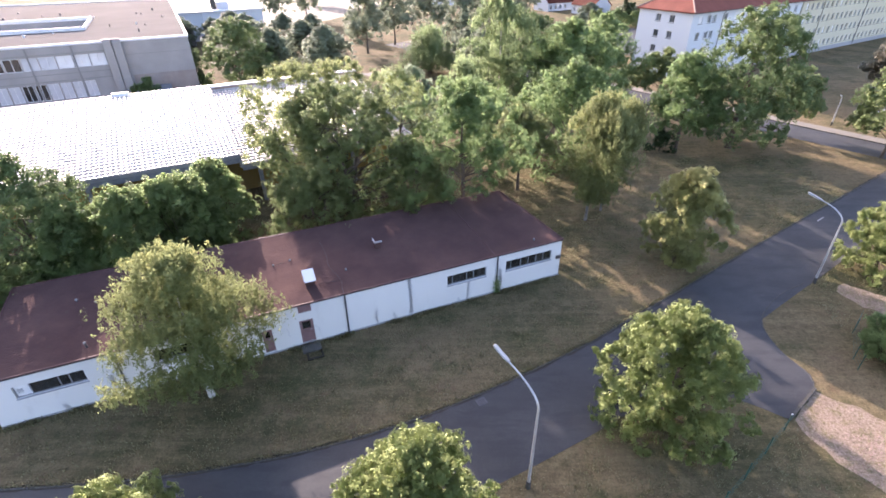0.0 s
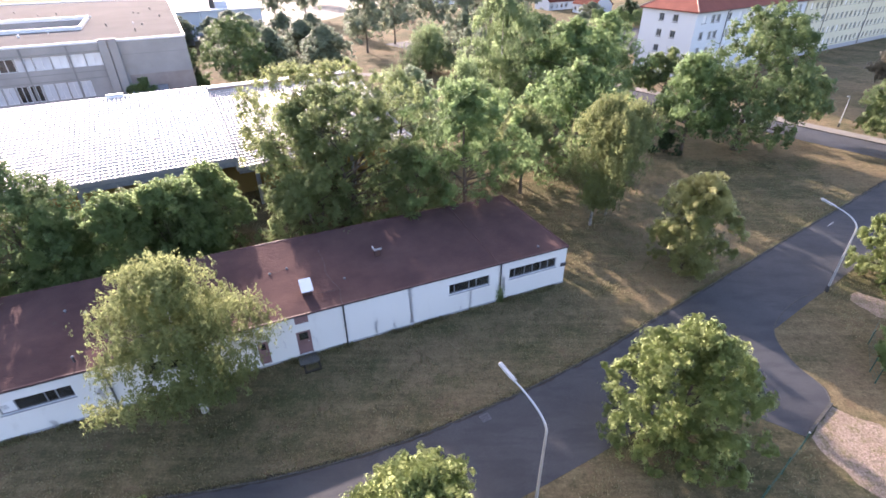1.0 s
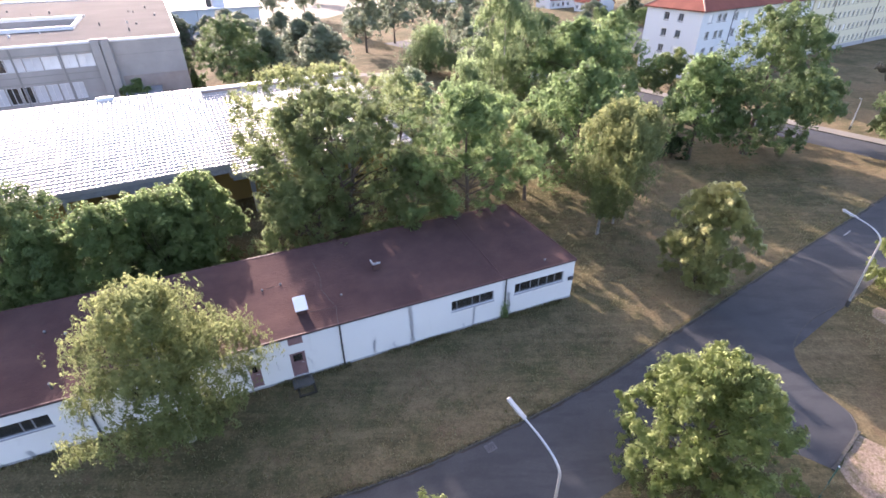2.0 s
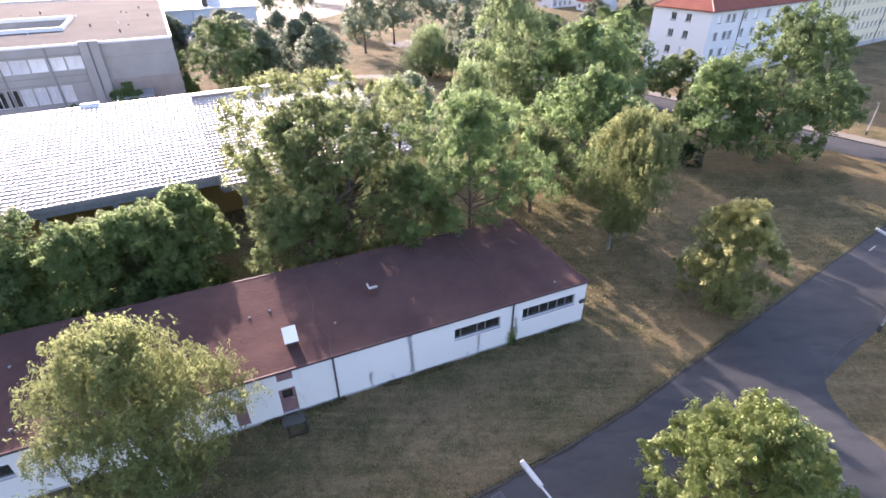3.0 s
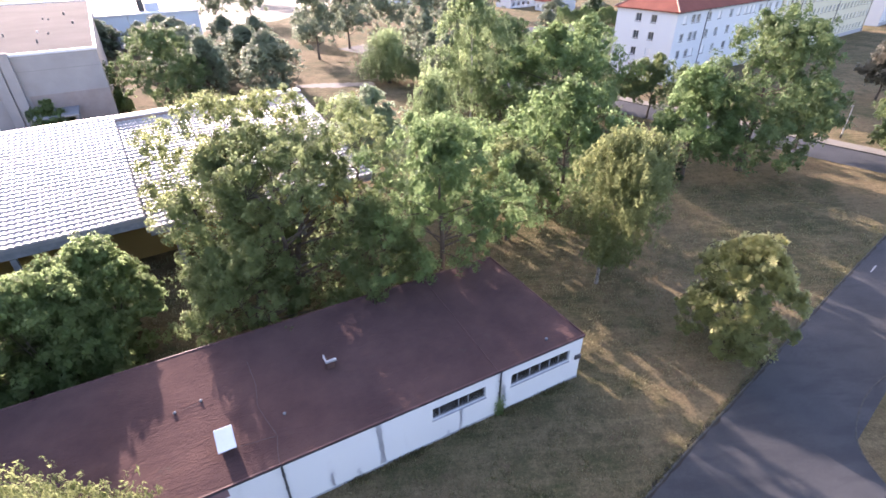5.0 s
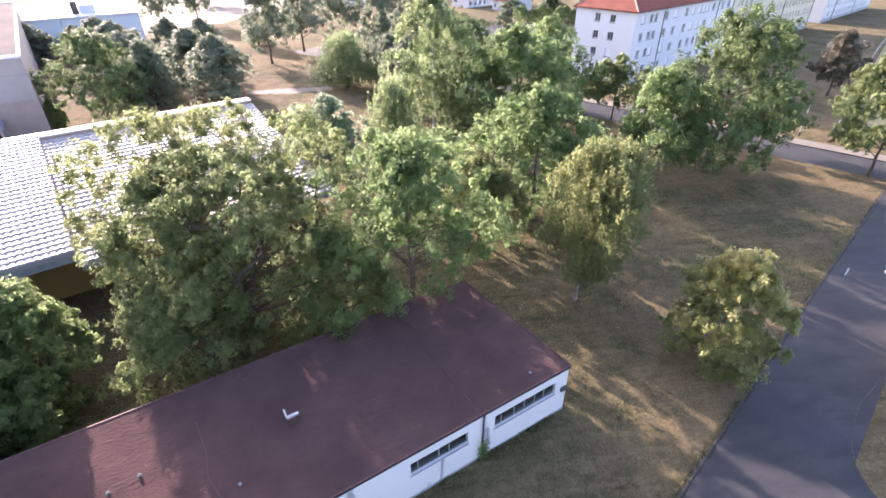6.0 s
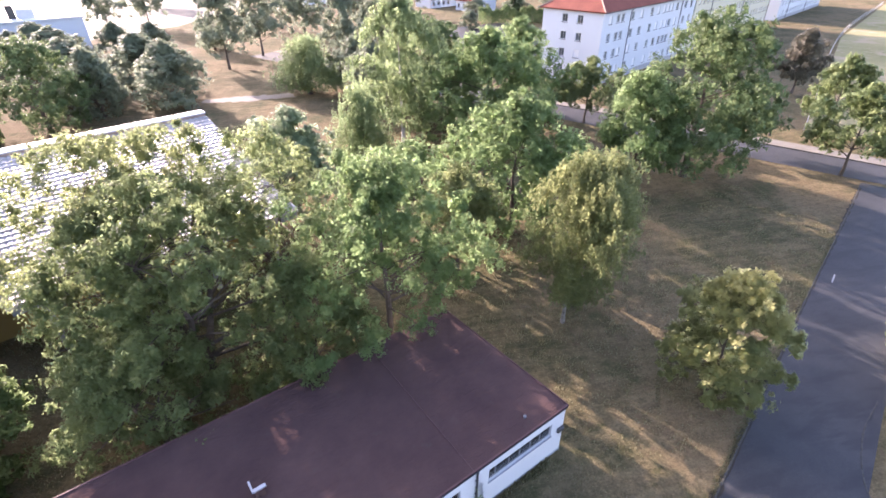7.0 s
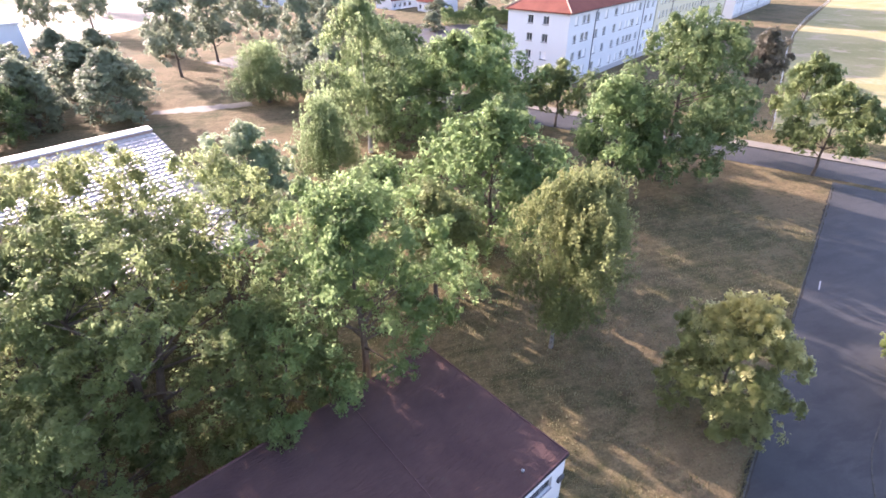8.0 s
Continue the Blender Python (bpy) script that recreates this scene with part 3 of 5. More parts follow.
bmesh.ops.transform(bm, matrix=pose(0, BDEP - 0.3, 0), verts=bm.verts)
part("wall", skew(bm), WHITE_WALL, barrack)
for x in (0.0, BLEN - 0.3):
    bm = wall_mesh(BDEP - 0.6, FRONT + 0.03, 0.3, [], BACK - 0.03)
    bmesh.ops.transform(bm, matrix=pose(x + 0.3, 0.3, 0, 0, 0, 90), verts=bm.verts)
    part("wall", skew(bm), WHITE_WALL, barrack)
part("plinth", boxed((-0.02, BLEN + 0.02, -0.025, -0.002, 0, 0.14)), GREY_PATCH, barrack, "grey cement plinth")
part("floor", skew(boxed((0.3, BLEN - 0.3, 0.3, BDEP - 0.3, 0.0, 0.1))), DARK_ROOM, barrack)


def roof_z(y):
    return 3.53 + 0.051 * y


def roof_strip(bm, x0, x1, y0, y1, lift, thick, cuts=1):
    """A slab that lies on the roof's slope."""
    for i in range(cuts):
        a, b = x0 + (x1 - x0) * i / cuts, x0 + (x1 - x0) * (i + 1) / cuts
        vs = box(bm, a, b, y0, y1, 0, thick)
        for v in vs:
            v.co.z += roof_z(v.co.y) + lift - thick


bm = bmesh.new()
nx, ny = 110, 24
rng = np.random.default_rng(5)
grid = []
for j in range(ny + 1):
    row = []
    for i in range(nx + 1):
        x, y = -0.2 + (BLEN + 0.26) * i / nx, -0.01 + (BDEP + 0.29) * j / ny
        w = noise.noise(Vector((x * 0.35, y * 0.5, 2.0))) * 0.02 + noise.noise(Vector((x * 1.3, y * 0.9, 7.0))) * 0.012
        row.append(bm.verts.new((x, y, roof_z(y) + w)))
    grid.append(row)
for j in range(ny):
    for i in range(nx):
        bm.faces.new((grid[j][i], grid[j][i + 1], grid[j + 1][i + 1], grid[j + 1][i]))
edge = [e for e in bm.edges if e.is_boundary]
r = bmesh.ops.extrude_edge_only(bm, edges=edge)
low = [v for v in r["geom"] if isinstance(v, bmesh.types.BMVert)]
for v in low:
    v.co.z -= 0.09
roof = part("roof", skew(bm), FELT, barrack, "brown bitumen felt roof with wrinkles")
bm = bmesh.new()
roof_strip(bm, -0.18, BLEN + 0.04, 0.004, BDEP + 0.24, -0.035, 0.045)
part("roof_boards", skew(bm), BROWN_PAINT, barrack)
bm = bmesh.new()
roof_strip(bm, 32.70, 32.74, 0.0, BDEP + 0.25, 0.035, 0.05)
part("joint_strip", bm, BROWN_PAINT, roof, "thin joint strip across the roof")
for y, x0, x1 in ((-0.05, -0.22, BLEN + 0.08), (BDEP + 0.28, -0.22, BLEN + 0.08)):
    part("edge_strip", skew(boxed((x0, x1, y - 0.02, y + 0.06, roof_z(y) - 0.09, roof_z(y) + 0.03))), BROWN_PAINT, roof)
for x in (-0.22, BLEN + 0.04):
    bm = bmesh.new()
    roof_strip(bm, x, x + 0.05, 0.0, BDEP + 0.25, 0.05, 0.16)
    part("edge_strip", skew(bm), BROWN_PAINT, roof)
# gutter: a half round trough under the eave
bm = bmesh.new()
ring = [(-0.105 + 0.03 * math.cos(a), 3.47 + 0.035 * math.sin(a)) for a in (math.pi + math.pi * k / 6 for k in range(7))]
va, vb = [[bm.verts.new((x, y, z)) for y, z in ring] for x in (-0.2, BLEN + 0.06)]
for k in range(6):
    bm.faces.new((va[k], va[k + 1], vb[k + 1], vb[k]))
bmesh.ops.solidify(bm, geom=bm.faces[:], thickness=0.006)
part("gutter", bm, DARK_METAL, barrack, "dark zinc gutter")
for s in (20.78, 32.9, 6.7):
    bm = bmesh.new()
    tube(bm, [(s, -0.105, 3.44), (s, -0.1, 3.36), (s, -0.08, 3.2), (s, -0.075, 3.0), (s, -0.075, 0.12), (s, -0.16, 0.04)], 0.055, 8)
    pipe = part("downpipe", bm, DARK_METAL, barrack, "dark grey downpipe")
    for z in (0.7, 1.7, 2.7):
        part("clip", boxed((s - 0.075, s + 0.075, -0.09, 0.0, z - 0.02, z + 0.02)), DARK_METAL, pipe)


def barrack_window(x0, x1, z0, z1, lights, filled=()):
    """A strip window: grey frame, mullions, one pane a light, sill."""
    m = pose(x0, 0.11, z0)
    w, h = x1 - x0, z1 - z0
    win = part("window", window_frame(w, h, lights, 0.055), FRAME_GREY, barrack, "strip window in a grey frame")
    win.matrix_local = m
    x = 0.0
    for i, share in enumerate(lights):
        a, b = x * w, (x + share) * w
        x += share
        if i in filled:
            p = part("panel", boxed((a + 0.035, b - 0.035, 0.03, 0.055, 0.06, h - 0.06)), WHITE_METAL, win, "white sheet panel with an air vent")
            part("vent_grille", boxed(*((a + 0.12, a + 0.42, 0.012, 0.03, 0.28 + 0.07 * k, 0.31 + 0.07 * k) for k in range(5))), GALVANISED, p)
            continue
        part("pane", boxed((a + 0.03, b - 0.03, 0.04, 0.046, 0.06, h - 0.06)), GREY_GLASS, win)
    part("sill", boxed((-0.05, w + 0.05, -0.17, 0.02, -0.055, -0.002), bevel=0.01), GREY_PATCH, win, "grey cement sill")
    return win


barrack_window(*OPEN[0], (0.22, 0.4, 0.15, 0.23), (0,))
barrack_window(*OPEN[1], (0.14, 0.36, 0.18, 0.32))
barrack_window(*OPEN[2], (0.12, 0.21, 0.17, 0.17, 0.16, 0.17))
barrack_window(*OPEN[5], (0.3, 0.4, 0.3))
for x0, x1, z0, z1 in (OPEN[3], OPEN[4]):
    door = part("door", boxed((x0, x0 + 0.08, 0.05, 0.16, z0, z1), (x1 - 0.08, x1, 0.05, 0.16, z0, z1), (x0 + 0.08, x1 - 0.08, 0.05, 0.16, z1 - 0.08, z1)), DOOR_PAINT, barrack, "reddish brown door with a dark upper pane")
    a, b = x0 + 0.085, x1 - 0.085
    part("leaf", boxed((a, b, 0.09, 0.13, z0 + 0.01, z0 + 1.18), (a, a + 0.1, 0.09, 0.13, z0 + 1.18, z1 - 0.09), (b - 0.1, b, 0.09, 0.13, z0 + 1.18, z1 - 0.09), (a + 0.1, b - 0.1, 0.09, 0.13, z1 - 0.2, z1 - 0.09)), DOOR_PAINT, door)
    part("pane", boxed((a + 0.1, b - 0.1, 0.105, 0.112, z0 + 1.18, z1 - 0.2)), GREY_GLASS, door)
    part("handle", boxed((b - 0.09, b - 0.05, 0.05, 0.09, z0 + 1.0, z0 + 1.03), (b - 0.2, b - 0.05, 0.045, 0.06, z0 + 1.03, z0 + 1.05)), GALVANISED, door, "steel handle")
part("door_header", boxed((17.55, 18.43, -0.02, -0.003, 2.82, 3.4), bevel=0.006), DOOR_PAINT, barrack, "reddish brown board above the door")
part("door_step", boxed((17.3, 18.6, -0.95, -0.03, -0.05, 0.13), bevel=0.02), OLD_CONCRETE, barrack, "worn concrete door step")
part("light_well", boxed((17.5, 18.6, -1.75, -1.62, 0, 0.12), (17.5, 17.62, -1.62, -1.0, 0, 0.12), (18.48, 18.6, -1.62, -1.0, 0, 0.12), bevel=0.015), EARTH_AND_SHADE, barrack, "dark mossy light well rim")
part("wall_box", boxed((38.42, 38.86, -0.14, -0.003, 1.75, 2.05), bevel=0.02), DARK_METAL, barrack, "dark vent box at the corner")


def streak(x, z0, z1, width, seed):
    """A patch of grey filler on the wall, uneven along its edges."""
    g = np.random.default_rng(seed)
    n = 14
    b = bmesh.new()
    l, rr = [], []
    drift = 0.0
    for i in range(n + 1):
        z = z0 + (z1 - z0) * i / n
        drift += g.normal(0, 0.025)
        w = width * g.uniform(0.45, 1.1)
        l.append(b.verts.new((x + drift - w / 2, -0.012, z)))
        rr.append(b.verts.new((x + drift + w / 2, -0.012, z)))
    for i in range(n):
        b.faces.new((l[i], rr[i], rr[i + 1], l[i + 1]))
    bmesh.ops.solidify(b, geom=b.faces[:], thickness=-0.005)
    part("filler", b, FILLER, barrack, "grey repair filler on the wall")


for args in ((25.6, 0.25, 3.35, 0.34, 1), (30.3, 0.1, 1.75, 0.2, 2), (22.9, 0.2, 1.3, 0.22, 3), (24.4, 0.1, 0.7, 0.2, 4), (33.25, 0.3, 2.2, 0.35, 5), (29.6, 0.1, 0.5, 0.2, 6),
             (18.75, 0.9, 1.5, 0.1, 7), (16.8, 1.1, 1.8, 0.1, 8), (6.2, 0.9, 1.9, 0.2, 9), (3.4, 0.1, 0.6, 0.3, 10), (6.0, 1.5, 1.75, 0.35, 12)):
    streak(*args)
# vine on the downpipe at the joint
g = np.random.default_rng(3)
at = np.stack((32.9 + g.normal(0, 0.13, 380), -0.12 - g.uniform(0, 0.12, 380), np.abs(g.normal(0, 0.7, 380)) + 0.05), 1)
part("vine", leaves_mesh("vine", at, np.tile((0, -1.0, 0.2), (380, 1)), 0.12, g), LEAF_SHRUB, barrack, "green vine that climbs the downpipe")
# roof hatch: a tall felt-clad box with a tilted sheet lid
hatch = part("hatch", boxed((18.5, 19.14, 1.72, 2.24, 3.4, 4.46), bevel=0.012), FELT, barrack, "roof hatch clad in brown felt")
bm = boxed((18.42, 19.22, 0, 1.14, 0, 0.08), bevel=0.015)
bmesh.ops.transform(bm, matrix=pose(0, 1.2, 4.28, 19.0), verts=bm.verts)
lid = part("lid", bm, WHITE_METAL, hatch, "tilted white sheet metal lid")
# small chimney vent with a bent cowl
vz = roof_z(4.6)
vent = part("vent", boxed((24.42, 24.86, 4.42, 4.86, vz - 0.1, vz + 0.55), bevel=0.012), FELT, barrack, "short brown roof vent shaft")
part("cowl", boxed((24.34, 24.94, 4.3, 4.5, vz + 0.55, vz + 0.62), (24.34, 24.42, 4.3, 4.9, vz + 0.551, vz + 0.72), (24.5, 24.94, 4.26, 4.34, vz + 0.621, vz + 0.72), bevel=0.015), GALVANISED, vent, "bright bent cowl")
for x, y, h in ((5.3, 0.95, 0.36), (4.1, 6.1, 0.1), (5.3, 5.4, 0.1), (16.76, 5.15, 0.07), (18.0, 5.35, 0.07), (21.6, 2.6, 0.06), (36.6, 0.7, 0.1)):
    z = roof_z(y)
    bm = bmesh.new()
    tube(bm, [(x, y, z - 0.1), (x, y, z + h)], 0.06, 8)
    pp = part("roof_pipe", bm, DARK_METAL, barrack, "short vent pipe on the roof")
    bm = bmesh.new()
    tube(bm, [(x, y, z + h), (x, y, z + h + 0.04), (x, y, z + h + 0.1)], [0.085, 0.085, 0.03], 8)
    part("cap", bm, FRAME_GREY, pp)
# lightning wires over the roof
for pts in ([(20.75, -0.1), (20.8, 0.6), (21.0, 1.5), (20.75, 2.5), (20.5, 3.7), (20.7, 5.1), (20.6, 7.0)], [(19.15, 1.75), (20.0, 1.62), (20.95, 1.5)], [(8.2, -0.1), (8.5, 2.2), (8.4, 4.4), (8.6, 7.9)],
            [(16.76, 5.15), (17.4, 5.2), (18.0, 5.35)]):
    bm = bmesh.new()
    tube(bm, [(x, y, roof_z(y) + 0.05) for x, y in pts], 0.007, 5)
    part("lightning_wire", bm, DARK_METAL, barrack, "thin lightning wire on the roof")

# ---- tiled open shed behind the barrack ----
shed = thing("storage_shed", "wide open shed with a pale tiled roof on grey posts", "shed", pose(-27.2, 45.8, 0, 0, 0, 28.0))
SX0, SX1, SX2, SDEP, EAVE_Z, RIDGE_Z = -36.0, 7.1, 26.6, 19.4, 5.6, 8.6


def tiled(x0, x1, y0, y1, z0, z1, pitch, row):
    """Courses of wavy tiles, each course lifted over the one below it."""
    n_r, n_w = round((y1 - y0) / row), round((x1 - x0) / pitch)
    verts, faces = [], []
    wave = (0.0, 0.78, 1.0, 0.78)
    for j in range(n_r):
        ya, yb = y0 + (y1 - y0) * j / n_r, y0 + (y1 - y0) * (j + 1) / n_r
        za, zb = z0 + (z1 - z0) * j / n_r, z0 + (z1 - z0) * (j + 1) / n_r
        start = len(verts)
        m = n_w * 4 + 1
        for lvl, (y, z) in enumerate(((ya, za - 0.02), (ya + 0.02, za + 0.09), (yb, zb))):
            for i in range(m):
                verts.append((x0 + (x1 - x0) * i / (m - 1), y, z + (0.0 if lvl == 0 else 0.075 * wave[i % 4])))
        for lvl in range(2):
            for i in range(m - 1):
                a = start + lvl * m + i
                faces.append((a, a + 1, a + m + 1, a + m))
    me = bpy.data.meshes.new("tiles")
    me.from_pydata(verts, [], faces)
    return me


def shed_z(y):
    return EAVE_Z + (RIDGE_Z - EAVE_Z) * y / SDEP


for x0, x1, drop, rise, y1 in ((SX0, SX1, 0.0, 0.0, SDEP), (SX1 + 0.02, SX2, 1.1, 0.16, SDEP - 1.0)):
    bm = bmesh.new()
    vs = box(bm, x0, x1, 0.06, y1 - 0.02, -0.32, -0.04)
    for v in vs:
        v.co.z += shed_z(v.co.y) - drop + (drop - rise) * v.co.y / y1
    slab = part("roof", bm, CONCRETE, shed, "sloping roof slab")
    part("tiles", tiled(x0, x1, 0.0, y1, EAVE_Z - drop, shed_z(y1) - rise, 0.46, 0.62), SHEET_TILE, slab, "pale wavy roof tiles that glint in the sun", "stuff")
part("ridge_cap", boxed((SX0, SX1, SDEP - 0.06, SDEP + 0.32, RIDGE_Z - 0.3, RIDGE_Z + 0.13), (SX1 + 0.02, SX2, SDEP - 0.98, SDEP + 0.32, RIDGE_Z - 0.04, RIDGE_Z + 0.1), bevel=0.03), WHITE_TRIM, shed, "white coping along the ridge")
part("ridge_wall", boxed((SX1 + 0.02, SX2 - 0.06, SDEP - 0.94, SDEP + 0.08, RIDGE_Z - 1.3, RIDGE_Z - 0.042)), MORTAR, shed, "pale rendered wall below the coping")
part("fascia", boxed((SX0, SX1, 0.12, 0.3, EAVE_Z - 0.85, EAVE_Z - 0.04), (SX1 + 0.002, SX2, 0.14, 0.3, EAVE_Z - 1.75, EAVE_Z - 1.15)), FRAME_GREY, shed, "grey fascia beam below the eave")
part("verge", boxed((SX2 - 0.02, SX2 + 0.12, 0.1, SDEP, EAVE_Z - 1.2, EAVE_Z - 0.86)), WHITE_TRIM, shed)
part("wall", boxed((SX0, SX2 - 0.2, 4.2, 4.5, 0, EAVE_Z - 0.75)), OCHRE_WALL, shed, "ochre rendered inner wall")
part("wall", boxed((SX0, SX2, SDEP + 0.1, SDEP + 0.4, 0, RIDGE_Z - 0.3)), CONCRETE, shed)
for x in (SX0, SX2 - 0.4):
    part("wall", boxed((x, x + 0.3, 4.5, SDEP + 0.1, 0, EAVE_Z - 0.6)), CONCRETE, shed)
bm = bmesh.new()
vs = box(bm, SX1 - 0.2, SX1 + 0.012, 0.08, SDEP - 0.1, -1.4, -0.33)
for v in vs:
    v.co.z += shed_z(v.co.y)
part("step_wall", bm, CONCRETE, shed, "grey wall of the step in the roof")
post_meshes = []
for top in (EAVE_Z - 0.86, EAVE_Z - 1.76):
    post = boxed((-0.2, 0.2, 0.14, 0.5, 0, top), bevel=0.02)
    pm = bpy.data.meshes.new("post")
    post.to_mesh(pm)
    post.free()
    pm.materials.append(FRAME_GREY)
    post_meshes.append(pm)
for i in range(12):
    x = SX0 + 3.2 + 5.2 * i
    p = new("post", post_meshes[x > SX1])
    p.parent = shed
    p.location = (x, 0, 0)
part("ridge_box", boxed((-4.0, -2.2, SDEP + 0.1, SDEP + 0.7, RIDGE_Z + 0.14, RIDGE_Z + 0.34), bevel=0.02), WHITE_TRIM, shed, "white box on the ridge")
bin_ = thing("white_container", "white metal container under the shed's eave", "container", pose(-34.6, 45.2, 0, 0, 0, 28))
part("body", boxed((-0.9, 0.9, -0.6, 0.6, 0.1, 1.5), bevel=0.04), WHITE_METAL, bin_)
part("lid", boxed((-0.95, 0.95, -0.65, 0.65, 1.5, 1.6), bevel=0.02), WHITE_TRIM, bin_)

# ---- grey concrete hall with a flat gravel roof ----
hall = thing("concrete_hall", "grey concrete hall with flat gravel roof and courtyard", "building", pose(-44.4, 93.9, 0, 0, 0, 27.0))
HX0, HD, HH = -78.0, 82.0, 10.6
CX0, CX1, CY0, CY1 = -62.0, -17.0, 18.5, 36.0
H_OPEN = [(-HX0 - 60 + i * 2.35, -HX0 - 60 + i * 2.35 + 2.2, 7.2, 9.15) for i in range(20)] + [(-HX0 - 40 + i * 1.75, -HX0 - 40 + i * 1.75 + 1.5, 2.45, 5.0) for i in range(14)]
bm = wall_mesh(-HX0, HH, 0.35, H_OPEN)
bmesh.ops.transform(bm, matrix=pose(HX0, 0, 0), verts=bm.verts)
part("wall", bm, CONCRETE, hall, "weathered grey concrete facade")
part("wall", boxed((-0.35, 0, 0.35, HD, 0, HH)), CONCRETE, hall)
part("wall", boxed((HX0, HX0 + 0.35, 0.35, HD, 0, HH)), CONCRETE, hall)
part("wall", boxed((HX0, 0, HD, HD + 0.35, 0, HH)), CONCRETE, hall)
part("roof", boxed((HX0, 0, 0.35, CY0, HH - 0.3, HH + 0.05), (HX0, 0, CY1, HD, HH - 0.3, HH + 0.05), (HX0, CX0, CY0, CY1, HH - 0.3, HH + 0.05), (CX1, 0, CY0, CY1, HH - 0.3, HH + 0.05)), GRAVEL_ROOF, hall, "pinkish grey gravel roof")
part("coping", boxed((HX0, 0.12, -0.1, 0.26, HH + 0.002, HH + 0.36), (-0.26, 0.12, 0.26, HD, HH + 0.052, HH + 0.36), (HX0, -0.26, HD - 0.26, HD + 0.4, HH + 0.052, HH + 0.36), bevel=0.02), WHITE_TRIM, hall, "white coping round the roof")
rim = 0.38
part("court_rim", boxed((CX0 - rim, CX1 + rim, CY0 - rim, CY0, HH + 0.052, HH + 0.7), (CX0 - rim, CX1 + rim, CY1, CY1 + rim, HH + 0.052, HH + 0.7), (CX1, CX1 + rim, CY0, CY1, HH + 0.052, HH + 0.7), (CX0 - rim, CX0, CY0, CY1, HH + 0.052, HH + 0.7), bevel=0.02), WHITE_TRIM, hall, "white rim round the courtyard")
part("court_wall", boxed((CX0, CX1, CY1 - 0.3, CY1, 0, HH + 0.04), (CX0, CX1, CY0, CY0 + 0.3, 0, HH + 0.04), (CX1 - 0.3, CX1, CY0 + 0.3, CY1 - 0.3, 0, HH + 0.04)), CONCRETE, hall)
for i in range(7):
    x = CX0 + 4 + i * 6.4
    part("court_window", boxed((x, x + 3.6, CY1 - 0.34, CY1 - 0.302, 6.6, 9.4)), GLASS, hall, "dark courtyard glazing")
part("pilaster", boxed((-12.9, -11.7, -0.9, -0.002, 0, HH + 0.6), (-11.5, -10.3, -0.9, -0.002, 0, HH + 0.6), (-11.7, -11.5, -0.55, -0.002, 0, HH + 0.5), bevel=0.03), CONCRETE, hall, "pair of concrete pilasters")
part("base_wall", boxed((-9.9, 0.0, -0.06, -0.002, 0, 5.2)), LOWER_WALL, hall, "reddish lower wall")
for k in range(9):
    x = -17.5 - k * 6.2
    part("rib", boxed((x - 0.12, x + 0.12, -0.12, -0.003, 0, HH - 0.02)), PANEL_JOINT, hall)
for z in (9.45, 6.4, 5.35):
    part("joint", boxed((HX0, -13.0, -0.05, -0.004, z - 0.05, z + 0.05)), PANEL_JOINT, hall)
part("joint", boxed((-10.2, 0, -0.02, -0.004, 8.5, 8.56)), PANEL_JOINT, hall)
panes = {}
for w, h in ((2.2, 1.95), (1.5, 2.55)):
    panes[w] = []
    for key, material in (("shutter", SHUTTER), ("pane", GREY_GLASS), ("blind", WHITE_TRIM)):
        b = boxed((0.05, w - 0.05, 0.16, 0.19, 0.05, h - 0.05), bevel=0.006)
        me = bpy.data.meshes.new(key)
        b.to_mesh(me)
        b.free()
        me.materials.append(material)
        panes[w].append(me)
    b = window_frame(w, h, (0.5, 0.5), 0.07, 0.12)
    me = bpy.data.meshes.new("window")
    b.to_mesh(me)
    b.free()
    me.materials.append(WHITE_TRIM)
    panes[w].append(me)
pick = random.Random(4)
for x0, x1, z0, z1 in H_OPEN:
    w = round(x1 - x0, 2)
    kind = pick.choice((0, 0, 2, 0, 2, 0, 1)) if w > 2 else pick.choice((0, 1, 0, 2, 0))
    o = new("window", panes[w][3])
    o.parent = hall
    o.location = (HX0 + x0, 0.1, z0)
    p = new(panes[w][kind].name.split(".")[0], panes[w][kind])
    p.parent = o
for k in range(26):
    x, y = pick.uniform(-36, -3), pick.uniform(4, 60)
    if CX0 - 2 < x < CX1 + 2 and CY0 - 2 < y < CY1 + 2:
        continue
    h = pick.uniform(0.2, 0.55)
    r = pick.uniform(0.08, 0.2)
    bm = bmesh.new()
    tube(bm, [(x, y, HH), (x, y, HH + h), (x, y, HH + h + 0.02), (x, y, HH + h + 0.12)], [r, r, r * 1.6, r * 0.5], 8)
    part("roof_vent", bm, DARK_METAL if k % 3 else WHITE_TRIM, hall, "small roof vent")
part("porch_roof", boxed((-10.0, -4.6, -5.0, -0.07, 2.9, 3.2), bevel=0.03), FRAME_GREY, hall, "dark flat porch roof")
part("porch_wall", boxed((-9.8, -9.5, -4.8, -0.07, 0, 2.9), (-5.1, -4.8, -4.8, -0.07, 0, 2.9)), CONCRETE, hall)

# ---- white low buildings beyond the hall ----
white_hall = thing("white_hall", "white flat hall with pale roof and chimney", "building", pose(-69.5, 159.5, 0, 0, 0, 28))
part("wall", wall_mesh(17.0, 7.6, 0.3, [(3 + 4.4 * i, 6 + 4.4 * i, 1.2, 3.4) for i in range(3)]), HOUSE_WALL, white_hall)
part("wall", boxed((0, 0.3, 0.3, 40, 0, 7.6), (16.7, 17.0, 0.3, 40, 0, 7.6), (0, 17, 40, 40.3, 0, 7.6)), HOUSE_WALL, white_hall)
